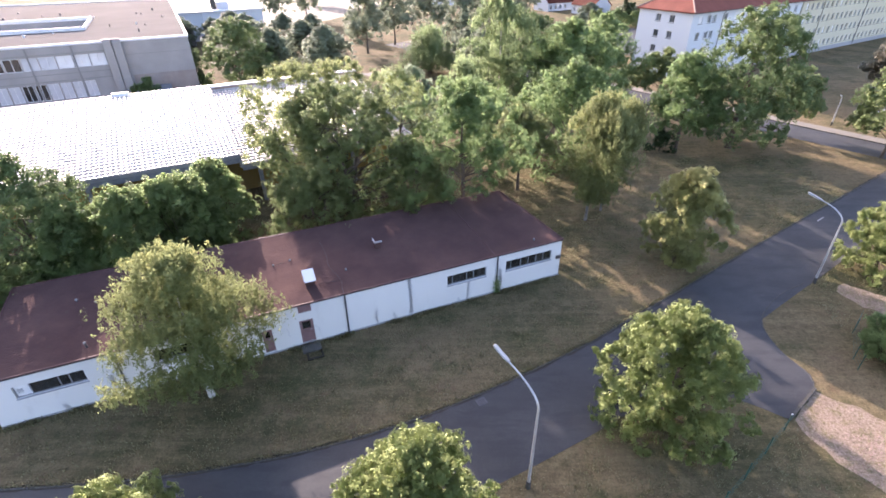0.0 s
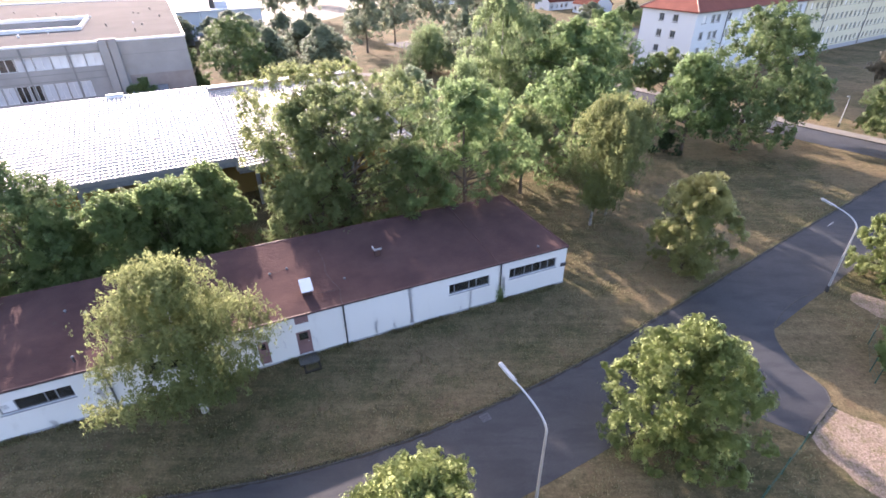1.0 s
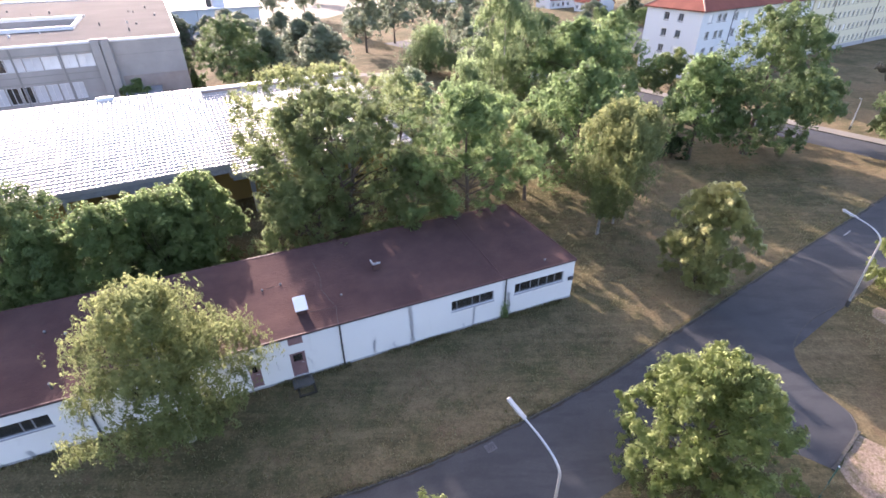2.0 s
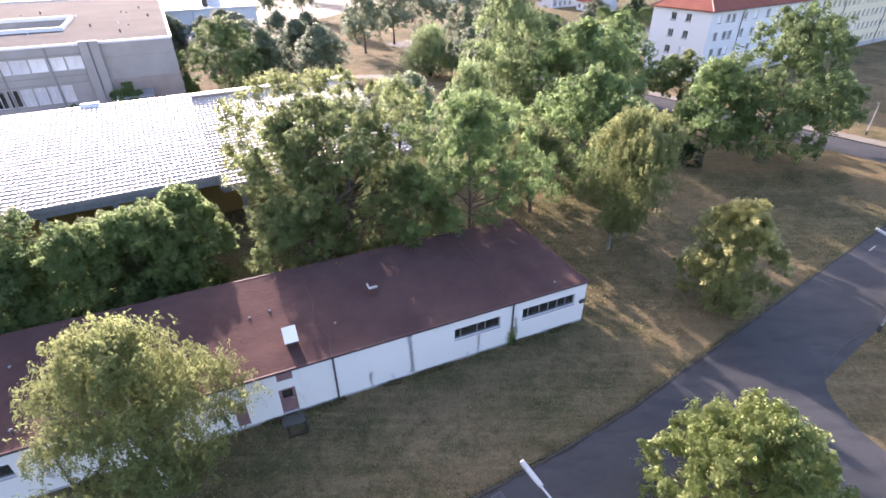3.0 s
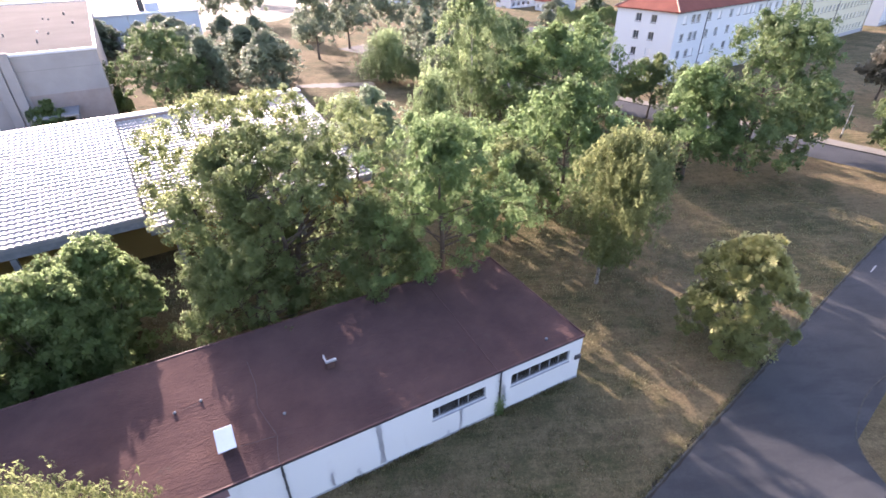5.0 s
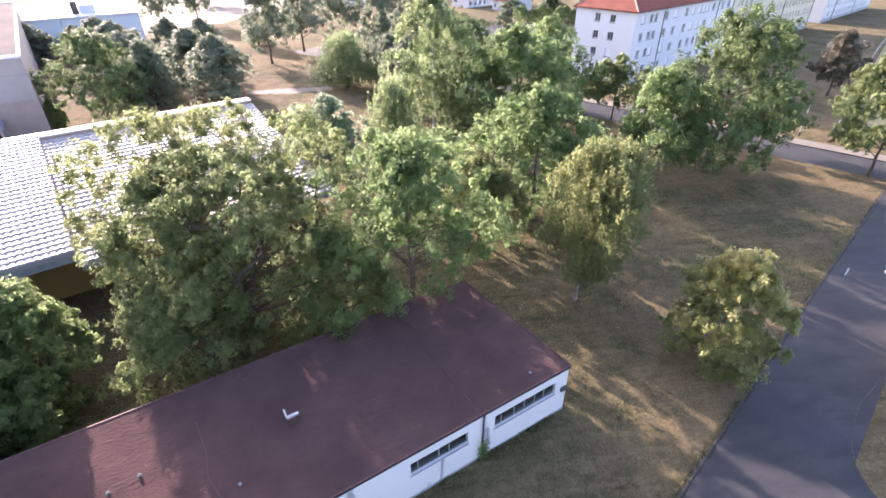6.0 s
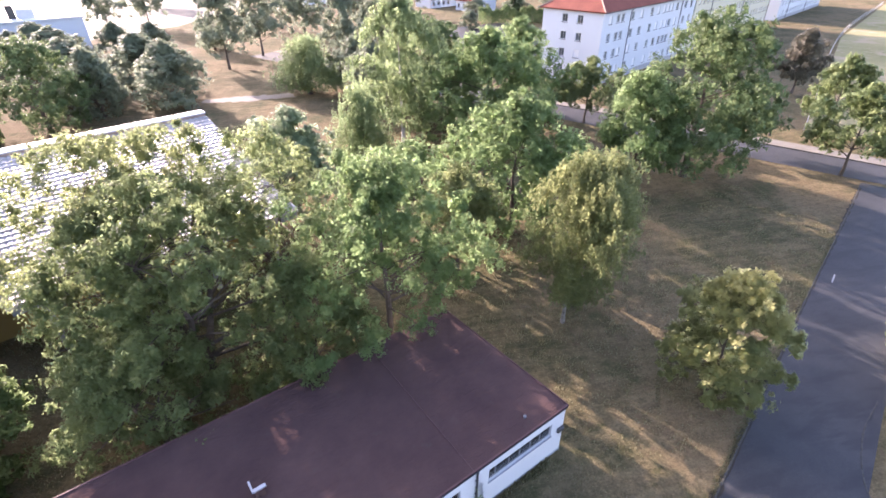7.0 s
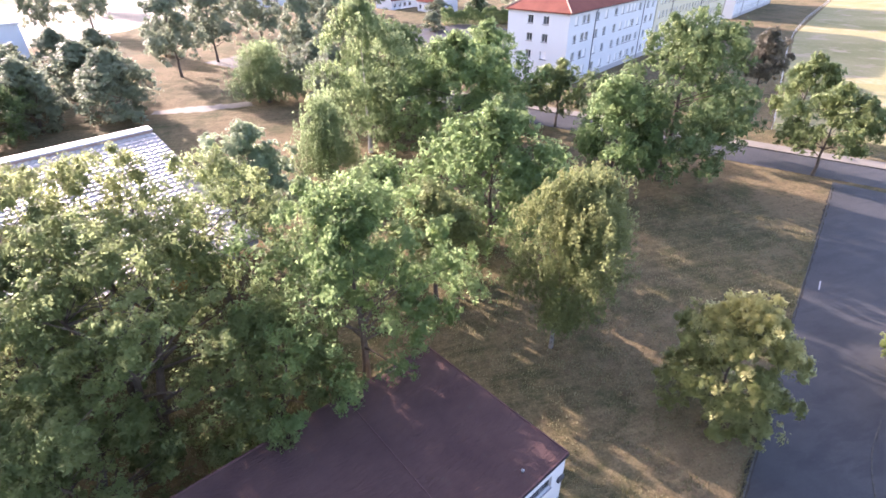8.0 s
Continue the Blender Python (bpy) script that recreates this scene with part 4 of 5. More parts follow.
part("roof", boxed((-26, 17.5, -0.5, 40.8, 7.6, 8.0), bevel=0.05), WHITE_TRIM, white_hall, "bright white flat roof")
part("wall", boxed((-26, -25.7, 0.0, 40, 0, 7.6), (-25.7, -0.1, 0.0, 0.3, 0, 7.6)), HOUSE_WALL, white_hall)
chimney = part("chimney", boxed((3.2, 4.6, 3.5, 5.2, 7.8, 10.8), bevel=0.03), KERB_STONE, white_hall, "brown masonry chimney")
part("roof_box", boxed((4.8, 8.2, 3.4, 6.0, 8.0, 10.0), bevel=0.05), SHUTTER, white_hall, "pale roof housing")
link = thing("low_wing", "low wing with a white edged flat roof", "building", pose(-93.0, 138.0, 0, 0, 0, 28))
part("wall", wall_mesh(27.0, 4.6, 0.3, [(2 + 4.0 * i, 4.6 + 4.0 * i, 1.0, 3.2) for i in range(6)]), CONCRETE, link)
part("wall", boxed((0, 0.3, 0.3, 12, 0, 4.6), (26.7, 27, 0.3, 12, 0, 4.6), (0, 27, 12, 12.3, 0, 4.6)), CONCRETE, link)
part("roof", boxed((-0.4, 27.4, -0.4, 12.7, 4.6, 4.95), bevel=0.04), GRAVEL_ROOF, link)
part("roof_edge", boxed((-0.5, 27.5, -0.52, -0.4, 4.55, 5.1), (27.4, 27.52, -0.4, 12.7, 4.55, 5.1)), WHITE_TRIM, link, "white roof edge")
canopy = thing("canopy", "small white flat canopy on posts", "canopy", pose(-46.0, 171.0, 0, 0, 0, 28))
part("roof", boxed((0, 8, 0, 3.4, 2.7, 2.95), bevel=0.03), WHITE_TRIM, canopy)
for x, y in ((0.3, 0.3), (7.7, 0.3), (0.3, 3.1), (7.7, 3.1)):
    part("post", boxed((x - 0.08, x + 0.08, y - 0.08, y + 0.08, 0, 2.7)), GALVANISED, canopy)


# ---- apartment blocks across the street ----
def hip_roof(x0, x1, y0, y1, z, rise, lap=0.5):
    bm = bmesh.new()
    d = (y1 - y0) / 2
    b = [bm.verts.new(p) for p in ((x0 - lap, y0 - lap, z), (x1 + lap, y0 - lap, z), (x1 + lap, y1 + lap, z), (x0 - lap, y1 + lap, z))]
    lo = [bm.verts.new((v.co.x, v.co.y, z - 0.22)) for v in b]
    r0, r1 = bm.verts.new((x0 + d, (y0 + y1) / 2, z + rise)), bm.verts.new((x1 - d, (y0 + y1) / 2, z + rise))
    for f in ((b[0], b[1], r1, r0), (b[1], b[2], r1), (b[2], b[3], r0, r1), (b[3], b[0], r0)):
        bm.faces.new(f)
    for i in range(4):
        bm.faces.new((lo[i], lo[(i + 1) % 4], b[(i + 1) % 4], b[i]))
    bm.faces.new(lo[::-1])
    return bm


WIN_MESH = {}


def win_mesh(w, h, key):
    if (w, h, key) not in WIN_MESH:
        if key == "frame":
            b, material = window_frame(w, h, (0.5, 0.5), 0.08, 0.1), WHITE_TRIM
        elif key == "sill":
            b, material = boxed((-0.08, w + 0.08, -0.22, 0.0, -0.08, -0.003)), KERB_STONE
        elif key == "blind":
            b, material = boxed((0.06, w - 0.06, -0.01, 0.06, 0.06, h - 0.06)), WHITE_TRIM
        else:
            b, material = boxed((0.06, w - 0.06, 0.05, 0.06, 0.06, h - 0.06)), GLASS
        me = bpy.data.meshes.new(key)
        b.to_mesh(me)
        b.free()
        me.materials.append(material)
        WIN_MESH[w, h, key] = me
    return WIN_MESH[w, h, key]


def block(name, label, m, length, depth, eave, rise, wall, cols, rows, gable_cols, seed, size=(1.15, 1.4), group="blocks", blinds=0.3):
    """An apartment block: four walls with real openings, windows with frame, pane and sill, hipped tile roof, downpipes."""
    ob = thing(name, label, "apartment block", m, group)
    w, h = size
    g = random.Random(seed)
    for ln, ps, cc, face in ((length, pose(0, 0, 0), cols, True), (depth, pose(0, depth, 0, 0, 0, -90), gable_cols, True), (length, pose(length, depth, 0, 0, 0, 180), (), False), (depth, pose(length, 0, 0, 0, 0, 90), gable_cols, True)):
        inset = 0.35 if ln == depth else 0.0
        op = [(c - w / 2, c + w / 2, z, z + h) for c in cc for z in rows]
        bm = wall_mesh(ln, eave, 0.35, op)
        bmesh.ops.transform(bm, matrix=ps, verts=bm.verts)
        if inset:
            for v in bm.verts:
                v.co.y = min(max(v.co.y, 0.352), depth - 0.352)
        wl = part("wall", bm, wall, ob)
        for c in cc:
            for z in rows:
                if not (inset < c - w / 2 and c + w / 2 < ln - inset):
                    continue
                o = new("window", win_mesh(w, h, "frame"))
                o.parent = ob
                o.matrix_local = ps @ pose(c - w / 2, 0.12, z)
                for key in (("blind" if g.random() < blinds else "pane"), "sill"):
                    k = new(key, win_mesh(w, h, key))
                    k.parent = o
    rf = part("roof", hip_roof(0, length, 0, depth, eave + 0.22, rise), RED_TILE, ob, "red clay tile hipped roof")
    bm = bmesh.new()
    d = depth / 2
    for a, b in (((-0.5, -0.5, eave + 0.24), (d, d, eave + 0.24 + rise)), ((-0.5, depth + 0.5, eave + 0.24), (d, d, eave + 0.24 + rise)), ((d, d, eave + 0.24 + rise), (length - d, d, eave + 0.24 + rise))):
        tube(bm, [a, b], 0.14, 6)
    part("ridge_tiles", bm, MORTAR, rf, "pale mortar ridge tiles")
    for c in range(3):
        x = length * (0.22 + 0.27 * c)
        part("chimney", boxed((x, x + 1.3, d - 0.4, d + 0.4, eave + rise - 0.5, eave + rise + 1.2), bevel=0.03), KERB_STONE, rf, "masonry chimney")
    part("gutter", boxed((-0.6, length + 0.6, -0.66, -0.52, eave - 0.02, eave + 0.1)), DARK_METAL, ob)
    for x in (9.9, 33.0, 57.0):
        if x < length:
            bm = bmesh.new()
            tube(bm, [(x, -0.55, eave), (x, -0.12, eave - 0.5), (x, -0.12, 0.1)], 0.07, 6)
            part("downpipe", bm, DARK_METAL, ob, "dark downpipe")
    part("plinth", boxed((-0.04, length + 0.04, -0.06, -0.004, 0, 1.0)), GREY_PATCH, ob)
    return ob


BA = pose(48.7, 105.0, 0, 0, 0, 32.0)
ROWS4 = (1.45, 4.4, 7.35, 10.3)
block("apartment_block", "white four-storey block with red hipped roof", BA, 40.5, 12.6, 12.3, 4.4, HOUSE_WALL, (2.6, 5.4, 7.1, 11.0, 14.6, 19.0, 22.0, 24.6, 26.4, 28.1, 30.9, 35.2, 38.2), ROWS4, (4.8, 8.0), 1)
block("apartment_block", "yellowish four-storey block with rows of windows", BA @ pose(41.2, 0, 0), 58.0, 12.6, 12.3, 4.4, YELLOW_WALL, tuple(2.2 + 2.35 * i for i in range(24)), ROWS4, (4.8, 8.0), 2, (1.0, 1.4), blinds=0.15)
block("apartment_block", "pale four-storey block at the end of the row", BA @ pose(112.0, 0, 0), 55.0, 12.6, 12.3, 4.4, HOUSE_WALL, tuple(2.5 + 3.0 * i for i in range(17)), ROWS4, (4.8, 8.0), 3)

# ---- small houses far off ----
def small_house(m, length, depth, eave, rise, label, wall):
    ob = thing("small_house", label, "house", m, "far houses")
    for ln, ps in ((length, pose(0, 0, 0)), (length, pose(length, depth, 0, 0, 0, 180))):
        bm = wall_mesh(ln, eave, 0.3, [(1 + 2.6 * i, 2.1 + 2.6 * i, 0.9, 2.2) for i in range(int((ln - 1.5) / 2.6))])
        bmesh.ops.transform(bm, matrix=ps, verts=bm.verts)
        part("wall", bm, wall, ob)
    for x in (0.0, length - 0.3):
        bm = bmesh.new()
        prof = [(x, 0.3, 0), (x, depth - 0.3, 0), (x, depth - 0.3, eave), (x, depth / 2, eave + rise - 0.1), (x, 0.3, eave)]
        f = bm.faces.new([bm.verts.new(p) for p in prof])
        r = bmesh.ops.extrude_face_region(bm, geom=[f])
        for v in r["geom"]:
            if isinstance(v, bmesh.types.BMVert):
                v.co.x += 0.3
        part("gable", bm, wall, ob)
    bm = bmesh.new()
    for y0, y1 in ((-0.5, depth / 2), (depth + 0.5, depth / 2)):
        z0 = eave - 0.5 * rise / (depth / 2)
        a = [bm.verts.new(p) for p in ((-0.4, y0, z0), (length + 0.4, y0, z0), (length + 0.4, y1, eave + rise), (-0.4, y1, eave + rise))]
        bm.faces.new(a)
    bmesh.ops.solidify(bm, geom=bm.faces[:], thickness=0.2)
    part("roof", bm, RED_TILE, ob, "red tiled gable roof")
    return ob


small_house(pose(66, 214, 0, 0, 0, 118), 12, 9, 3.6, 3.6, "white house with a red gable roof among trees", HOUSE_WALL)
small_house(pose(44, 226, 0, 0, 0, 30), 14, 9, 3.4, 3.4, "pale house with a red roof among trees", HOUSE_WALL)
small_house(pose(92, 212, 0, 0, 0, 8), 34, 11, 4.2, 4.6, "long low building with a red tiled roof", YELLOW_WALL)
small_house(pose(-8, 250, 0, 0, 0, 20), 16, 10, 4.0, 3.6, "pale building beyond the trees", HOUSE_WALL)

# ---- trees round the barrack ----
maple = tree("maple_tree", "dense young maple with bright green crown beside the road", (12.6, 19.3), 8.4, 4.35, 0.3, LEAF_MAPLE, 51, "round", 340, 0.54, 42000, 0.19, stem=0.16, wild=0.35)
another(maple, -1.0, 11.9, 140, 0.92, 0.98)
another(maple, -13.4, 9.9, 250, 0.88, 0.89)
tree("maple_tree", "young maple with yellowing leaves and painted sunlight on top, on the lawn", (20.2, 36.4), 9.2, 3.5, 0.8, LEAF_YELLOW, 44, "egg", 190, 0.64, 32000, 0.2, stem=0.13, wild=0.45)
another(maple, 36.4, 34.7, 100, 0.74, 0.88, "small maple with a bare lower stem on the lawn")
birch = tree("birch_tree", "broad weeping birch with white bark beside the barrack", (-14.6, 21.9), 11.1, 4.8, 4.2, LEAF_YOUNG_BIRCH, 58, "bell", 300, 0.68, 46000, 0.18, strands=0.7, bark=BIRCH_BARK, stem=0.17, wild=0.55)
tree("birch_tree", "slender weeping birch on the lawn", (14.5, 44.7), 13.0, 3.5, 2.6, LEAF_YOUNG_BIRCH, 14, "flame", 190, 0.7, 40000, 0.19, strands=1.2, bark=BIRCH_TWIG, stem=0.13, lean=(1.0, 0.6), wild=1.5)
tree("birch_tree", "leaning birch beside another birch", (16.6, 46.8), 12.0, 2.2, 4.6, LEAF_YOUNG_BIRCH, 15, "flame", 90, 0.72, 19000, 0.2, strands=1.5, bark=BIRCH_TWIG, stem=0.1, lean=(1.8, 0.6))
tree("walnut_tree", "broad spreading tree with yellow-green crown behind the barrack", (-9.4, 44.6), 13.4, 7.8, 2.0, LEAF_WALNUT, 16, "dome", 400, 0.68, 32000, 0.21, stem=0.32, forks=3, thin=0.5)
tree("locust_tree", "airy locust with bare upper twigs behind the barrack", (-14.2, 50.2), 14.6, 6.4, 5.0, LEAF_LOCUST, 17, "dome", 260, 0.7, 17000, 0.21, stem=0.24, forks=3, thin=0.4)
tree("locust_tree", "sparse locust with bare crooked branches over the shed roof", (-10.8, 50.6), 14.6, 6.2, 6.5, LEAF_LOCUST, 61, "dome", 150, 0.72, 13000, 0.19, stem=0.22, forks=3, thin=0.5)
tree("walnut_tree", "bushy young tree overhanging the barrack roof", (-3.2, 43.4), 8.6, 4.6, 1.2, LEAF_WALNUT, 18, "dome", 200, 0.74, 20000, 0.2, stem=0.14, forks=2, thin=0.15, wild=0.3)
tree("walnut_tree", "dark tree low over the barrack roof", (-11.2, 40.4), 7.8, 4.6, 0.8, LEAF_WALNUT, 19, "dome", 180, 0.76, 22000, 0.2, stem=0.2, forks=2, thin=0.35)
tree("walnut_tree", "tall green tree between two others", (-5.2, 51.6), 13.6, 6.0, 4.4, LEAF_WALNUT, 35, "dome", 220, 0.7, 14000, 0.21, stem=0.26, forks=2, thin=0.35)
tree("walnut_tree", "yellowish tree at the end of the group", (-14.0, 45.6), 11.8, 4.6, 2.4, LEAF_WALNUT, 37, "dome", 220, 0.72, 18000, 0.2, stem=0.22, forks=2, thin=0.6)
ash = tree("ash_tree", "tall ash with fresh green feathery crown", (1.9, 44.4), 14.2, 6.0, 4.8, LEAF_ASH, 20, "dome", 340, 0.76, 30000, 0.22, stem=0.27, thin=0.42, wild=0.75)
# added tree, mostly hidden by its neighbours, placed to cast shade on the lawn
tree("ash_tree", "lower bushy ash added to shade the lawn", (6.6, 58.6), 9.4, 4.6, 3.6, LEAF_ASH, 43, "dome", 180, 0.8, 13000, 0.27, stem=0.2, wild=0.5, thin=0.3)
tree("ash_tree", "yellow-green bushy ash at the edge of the group", (8.6, 52.2), 9.4, 3.9, 3.4, LEAF_LOCUST, 45, "dome", 180, 0.75, 14000, 0.24, stem=0.18, wild=0.5, thin=0.25)
round_ash = tree("ash_tree", "round dense green ash on the lawn", (15.2, 57.8), 12.9, 7.5, 0.6, LEAF_ASH, 41, "round", 320, 0.9, 32000, 0.28, stem=0.26, wild=0.5)
another(round_ash, 20.0, 80.5, 200, 1.2, 1.1, "large light green ash with a wide crown on the lawn")
another(round_ash, 27.6, 90.0, 310, 1.1, 1.08)
tree("ash_tree", "light green ash beside a large oak", (31.2, 63.6), 12.2, 5.0, 3.6, LEAF_ASH, 36, "dome", 130, 1.0, 26000, 0.28, stem=0.22)
oak = tree("oak_tree", "large dark green oak with a wide crown", (39.2, 65.4), 17.6, 8.2, 2.2, LEAF_OAK, 21, "dome", 210, 1.25, 36000, 0.34, stem=0.4)
another(oak, -38.5, 99.0, 60, 0.86, 0.74, "round dark tree beside the concrete hall")
tree("silver_birch", "tall wide birch with hanging twigs", (9.5, 84.5), 18.6, 7.2, 2.2, LEAF_WILLOW, 38, "round", 240, 0.9, 30000, 0.31, strands=1.1, bark=BIRCH_BARK, stem=0.24, thin=0.3)
another(oak, 15.0, 93.0, 120, 0.85, 0.8)
linden = tree("linden_tree", "small round street tree with a bare stem", (37.1, 86.0), 9.0, 4.2, 2.8, LEAF_WALNUT, 22, "dome", 140, 0.75, 15000, 0.3, stem=0.16)
another(linden, 50.6, 71.2, 80, 0.8, 1.0)
another(linden, 57.0, 61.0, 160, 1.15, 1.1)
another(linden, 66.0, 72.0, 200, 0.95, 1.15, "dark street tree behind another one")
another(linden, 21.0, 106.0, 33, 1.0, 1.0)
tree("rowan_tree", "brownish withering tree on the grass", (79.6, 91.6), 10.2, 4.0, 2.2, LEAF_BROWN, 23, "egg", 80, 0.95, 12000, 0.36, stem=0.18)
willow = tree("willow_tree", "weeping willow with long hanging twigs", (3.6, 76.5), 10.6, 3.4, 1.6, LEAF_WILLOW, 24, "dome", 110, 0.8, 20000, 0.24, strands=3.0, stem=0.24)
another(willow, -2.6, 113.0, 130, 1.65, 1.0)
chestnut = tree("chestnut_tree", "rounded chestnut with its leaf sheen painted pale", (-4.2, 66.4), 10.7, 4.9, 1.0, LEAF_PALE, 25, "dome", 150, 0.85, 18000, 0.33, stem=0.22)
# far trees share their shapes with a few coarse ones
far_a = tree("poplar_tree", "tall open tree on dry grass far off", (-19.0, 137.0), 14.5, 5.8, 3.6, LEAF_HAZY, 26, "dome", 150, 1.0, 8500, 0.54, stem=0.26)
far_b = tree("field_maple", "rounded grey-green tree far off", (-34.2, 107.0), 9.8, 5.0, 0.6, LEAF_HAZY, 27, "egg", 150, 0.95, 8500, 0.5, stem=0.2, forks=2)
for x, y, turn, sx, sz in ((-13.0, 150, 60, 1.0, 0.95), (-3.0, 165, 150, 1.1, 1.0), (12, 178, 220, 1.0, 0.9), (-60, 199, 100, 0.9, 0.95), (-50, 204, 300, 1.0, 0.95), (-10, 190, 10, 1.1, 0.95), (30, 205, 70, 1.0, 0.8), (-30, 225, 130, 1.1, 0.9),
                           (60, 238, 20, 1.3, 0.9), (84, 204, 20, 0.9, 0.8), (20, 240, 220, 1.2, 0.9), (-60, 262, 320, 1.2, 1.0), (-15, 285, 320, 1.2, 1.0), (50, 285, 20, 1.4, 1.0), (110, 270, 200, 1.5, 1.0), (5, 131, 200, 0.9, 0.95), (14, 146, 100, 0.9, 0.85)):
    another(far_a, x, y, turn, sx, sz)
for x, y, turn, sx, sz in ((-24.5, 110.5, 45, 1.35, 1.0), (-40, 116, 240, 1.5, 1.0), (-33, 127, 10, 1.4, 0.9), (-47, 130, 170, 1.5, 1.0), (-55, 142, 20, 1.5, 0.95),
                           (-64, 152, 240, 0.9, 0.7), (-72, 148, 50, 1.1, 0.8), (6, 112, 70, 1.1, 0.95), (8, 102, 170, 1.1, 1.0), (-36, 150, 30, 1.0, 0.8), (-25, 160, 200, 0.9, 0.8), (-46, 158, 100, 0.9, 0.75),
                           (68, 200, 20, 1.2, 0.55), (80, 192, 120, 1.3, 0.5), (96, 190, 220, 1.4, 0.5), (56, 206, 300, 1.0, 0.5), (110, 196, 10, 1.5, 0.5), (26, 190, 120, 1.1, 0.8), (125, 206, 110, 1.5, 0.7)):
    another(far_b, x, y, turn, sx, sz)
tree("spruce_tree", "dark pointed conifer near the far houses", (64.0, 190.0), 13.0, 3.6, 0.8, LEAF_DARK, 28, "spire", 70, 1.1, 12000, 0.42, stem=0.2)

# ---- shrubs ----
def clipped_hedge(label, a, b, width, height, seed):
    """A clipped hedge: short stems along a line and leaves gathered on its sides and top."""
    rng = np.random.default_rng(seed)
    ob = thing("hedge", label, "hedge", pose(a[0], a[1], 0, 0, 0, math.degrees(math.atan2(b[1] - a[1], b[0] - a[0]))))
    length = math.hypot(b[0] - a[0], b[1] - a[1])
    n = int(length * 420)
    u, w, h = rng.uniform(0, length, n), rng.uniform(-1, 1, n), rng.uniform(0, 1, n) ** 0.7
    swell = 1 + 0.16 * np.sin(u * 0.9) + 0.1 * np.sin(u * 2.3 + 1)
    side = rng.uniform(0, 1, n) < 0.6
    w = np.where(side, np.sign(w) * (1 - 0.15 * rng.uniform(0, 1, n)), w)
    h = np.where(side, h, 1 - 0.12 * rng.uniform(0, 1, n))
    at = np.stack((u, w * width / 2 * swell * (1 - 0.3 * h ** 3), 0.1 + h * height * swell), 1)
    out = np.stack((0 * u, np.where(side, np.sign(w), 0), np.where(side, 0.3, 1.0)), 1)
    part("crown", leaves_mesh("crown", at, out, 0.45, rng), LEAF_OAK, ob)
    bm = bmesh.new()
    for k in range(int(length / 1.5)):
        tube(bm, [(0.7 + 1.5 * k, 0, -0.1), (0.7 + 1.5 * k, 0, height * 0.8)], [0.05, 0.02], 5)
    part("stem", bm, BARK, ob)
    return ob


clipped_hedge("dark clipped hedge beyond the parking lot", (50.5, 184.5), (84.0, 178.0), 3.0, 4.2, 71)
another(far_b, 45.0, 174.5, 80, 0.72, 0.52, "round dark bush beside the parking lot")
shrub = tree("elder_shrub", "dense bright green elder thicket behind the barrack", (-21.8, 36.2), 8.7, 3.6, 0.1, LEAF_SHRUB, 31, "dome", 240, 0.6, 18000, 0.26, stem=0.07, forks=4, category="shrub", group="thicket")
for x, y, turn, sx, sz in ((-20.8, 38.0, 90, 0.78, 0.92), (-25.2, 34.6, 200, 1.05, 0.96), (-20.6, 41.2, 300, 1.0, 0.93), (-23.8, 41.4, 170, 0.8, 0.78), (-24.6, 38.6, 20, 1.0, 0.82), (-28.6, 33.0, 250, 0.85, 0.92), (-32.5, 27.6, 10, 1.0, 0.8)):
    another(shrub, x, y, turn, sx, sz)
tree("elm_tree", "dark leafy tree at the barrack's end", (-32.6, 34.2), 11.4, 6.0, 0.6, LEAF_OAK, 32, "egg", 190, 0.95, 32000, 0.25, stem=0.2)
tree("yew_shrub", "round dark clipped yew on the lawn", (29.3, 64.2), 2.9, 1.8, 0.0, LEAF_DARK, 33, "dome", 40, 0.6, 9000, 0.16, stem=0.06, category="shrub")
low = tree("privet_shrub", "low overgrown shrub at the fence", (29.3, 24.4), 2.3, 1.7, 0.0, LEAF_SHRUB, 34, "dome", 45, 0.5, 9000, 0.15, stem=0.04, forks=3, category="shrub", group="fence shrubs")
another(low, 31.3, 22.6, 90, 1.4, 1.2)
another(low, 31.2, 25.8, 200, 1.1, 1.1)
another(low, 33.6, 24.4, 20, 1.4, 1.3)
another(low, -50.5, 87.5, 40, 1.7, 2.0, "dark round shrub against the concrete hall")
another(low, -57.5, 84.0, 140, 1.2, 1.0)
another(low, -45.0, 96.5, 80, 1.0, 1.6, "narrow dark shrub at the hall's corner")

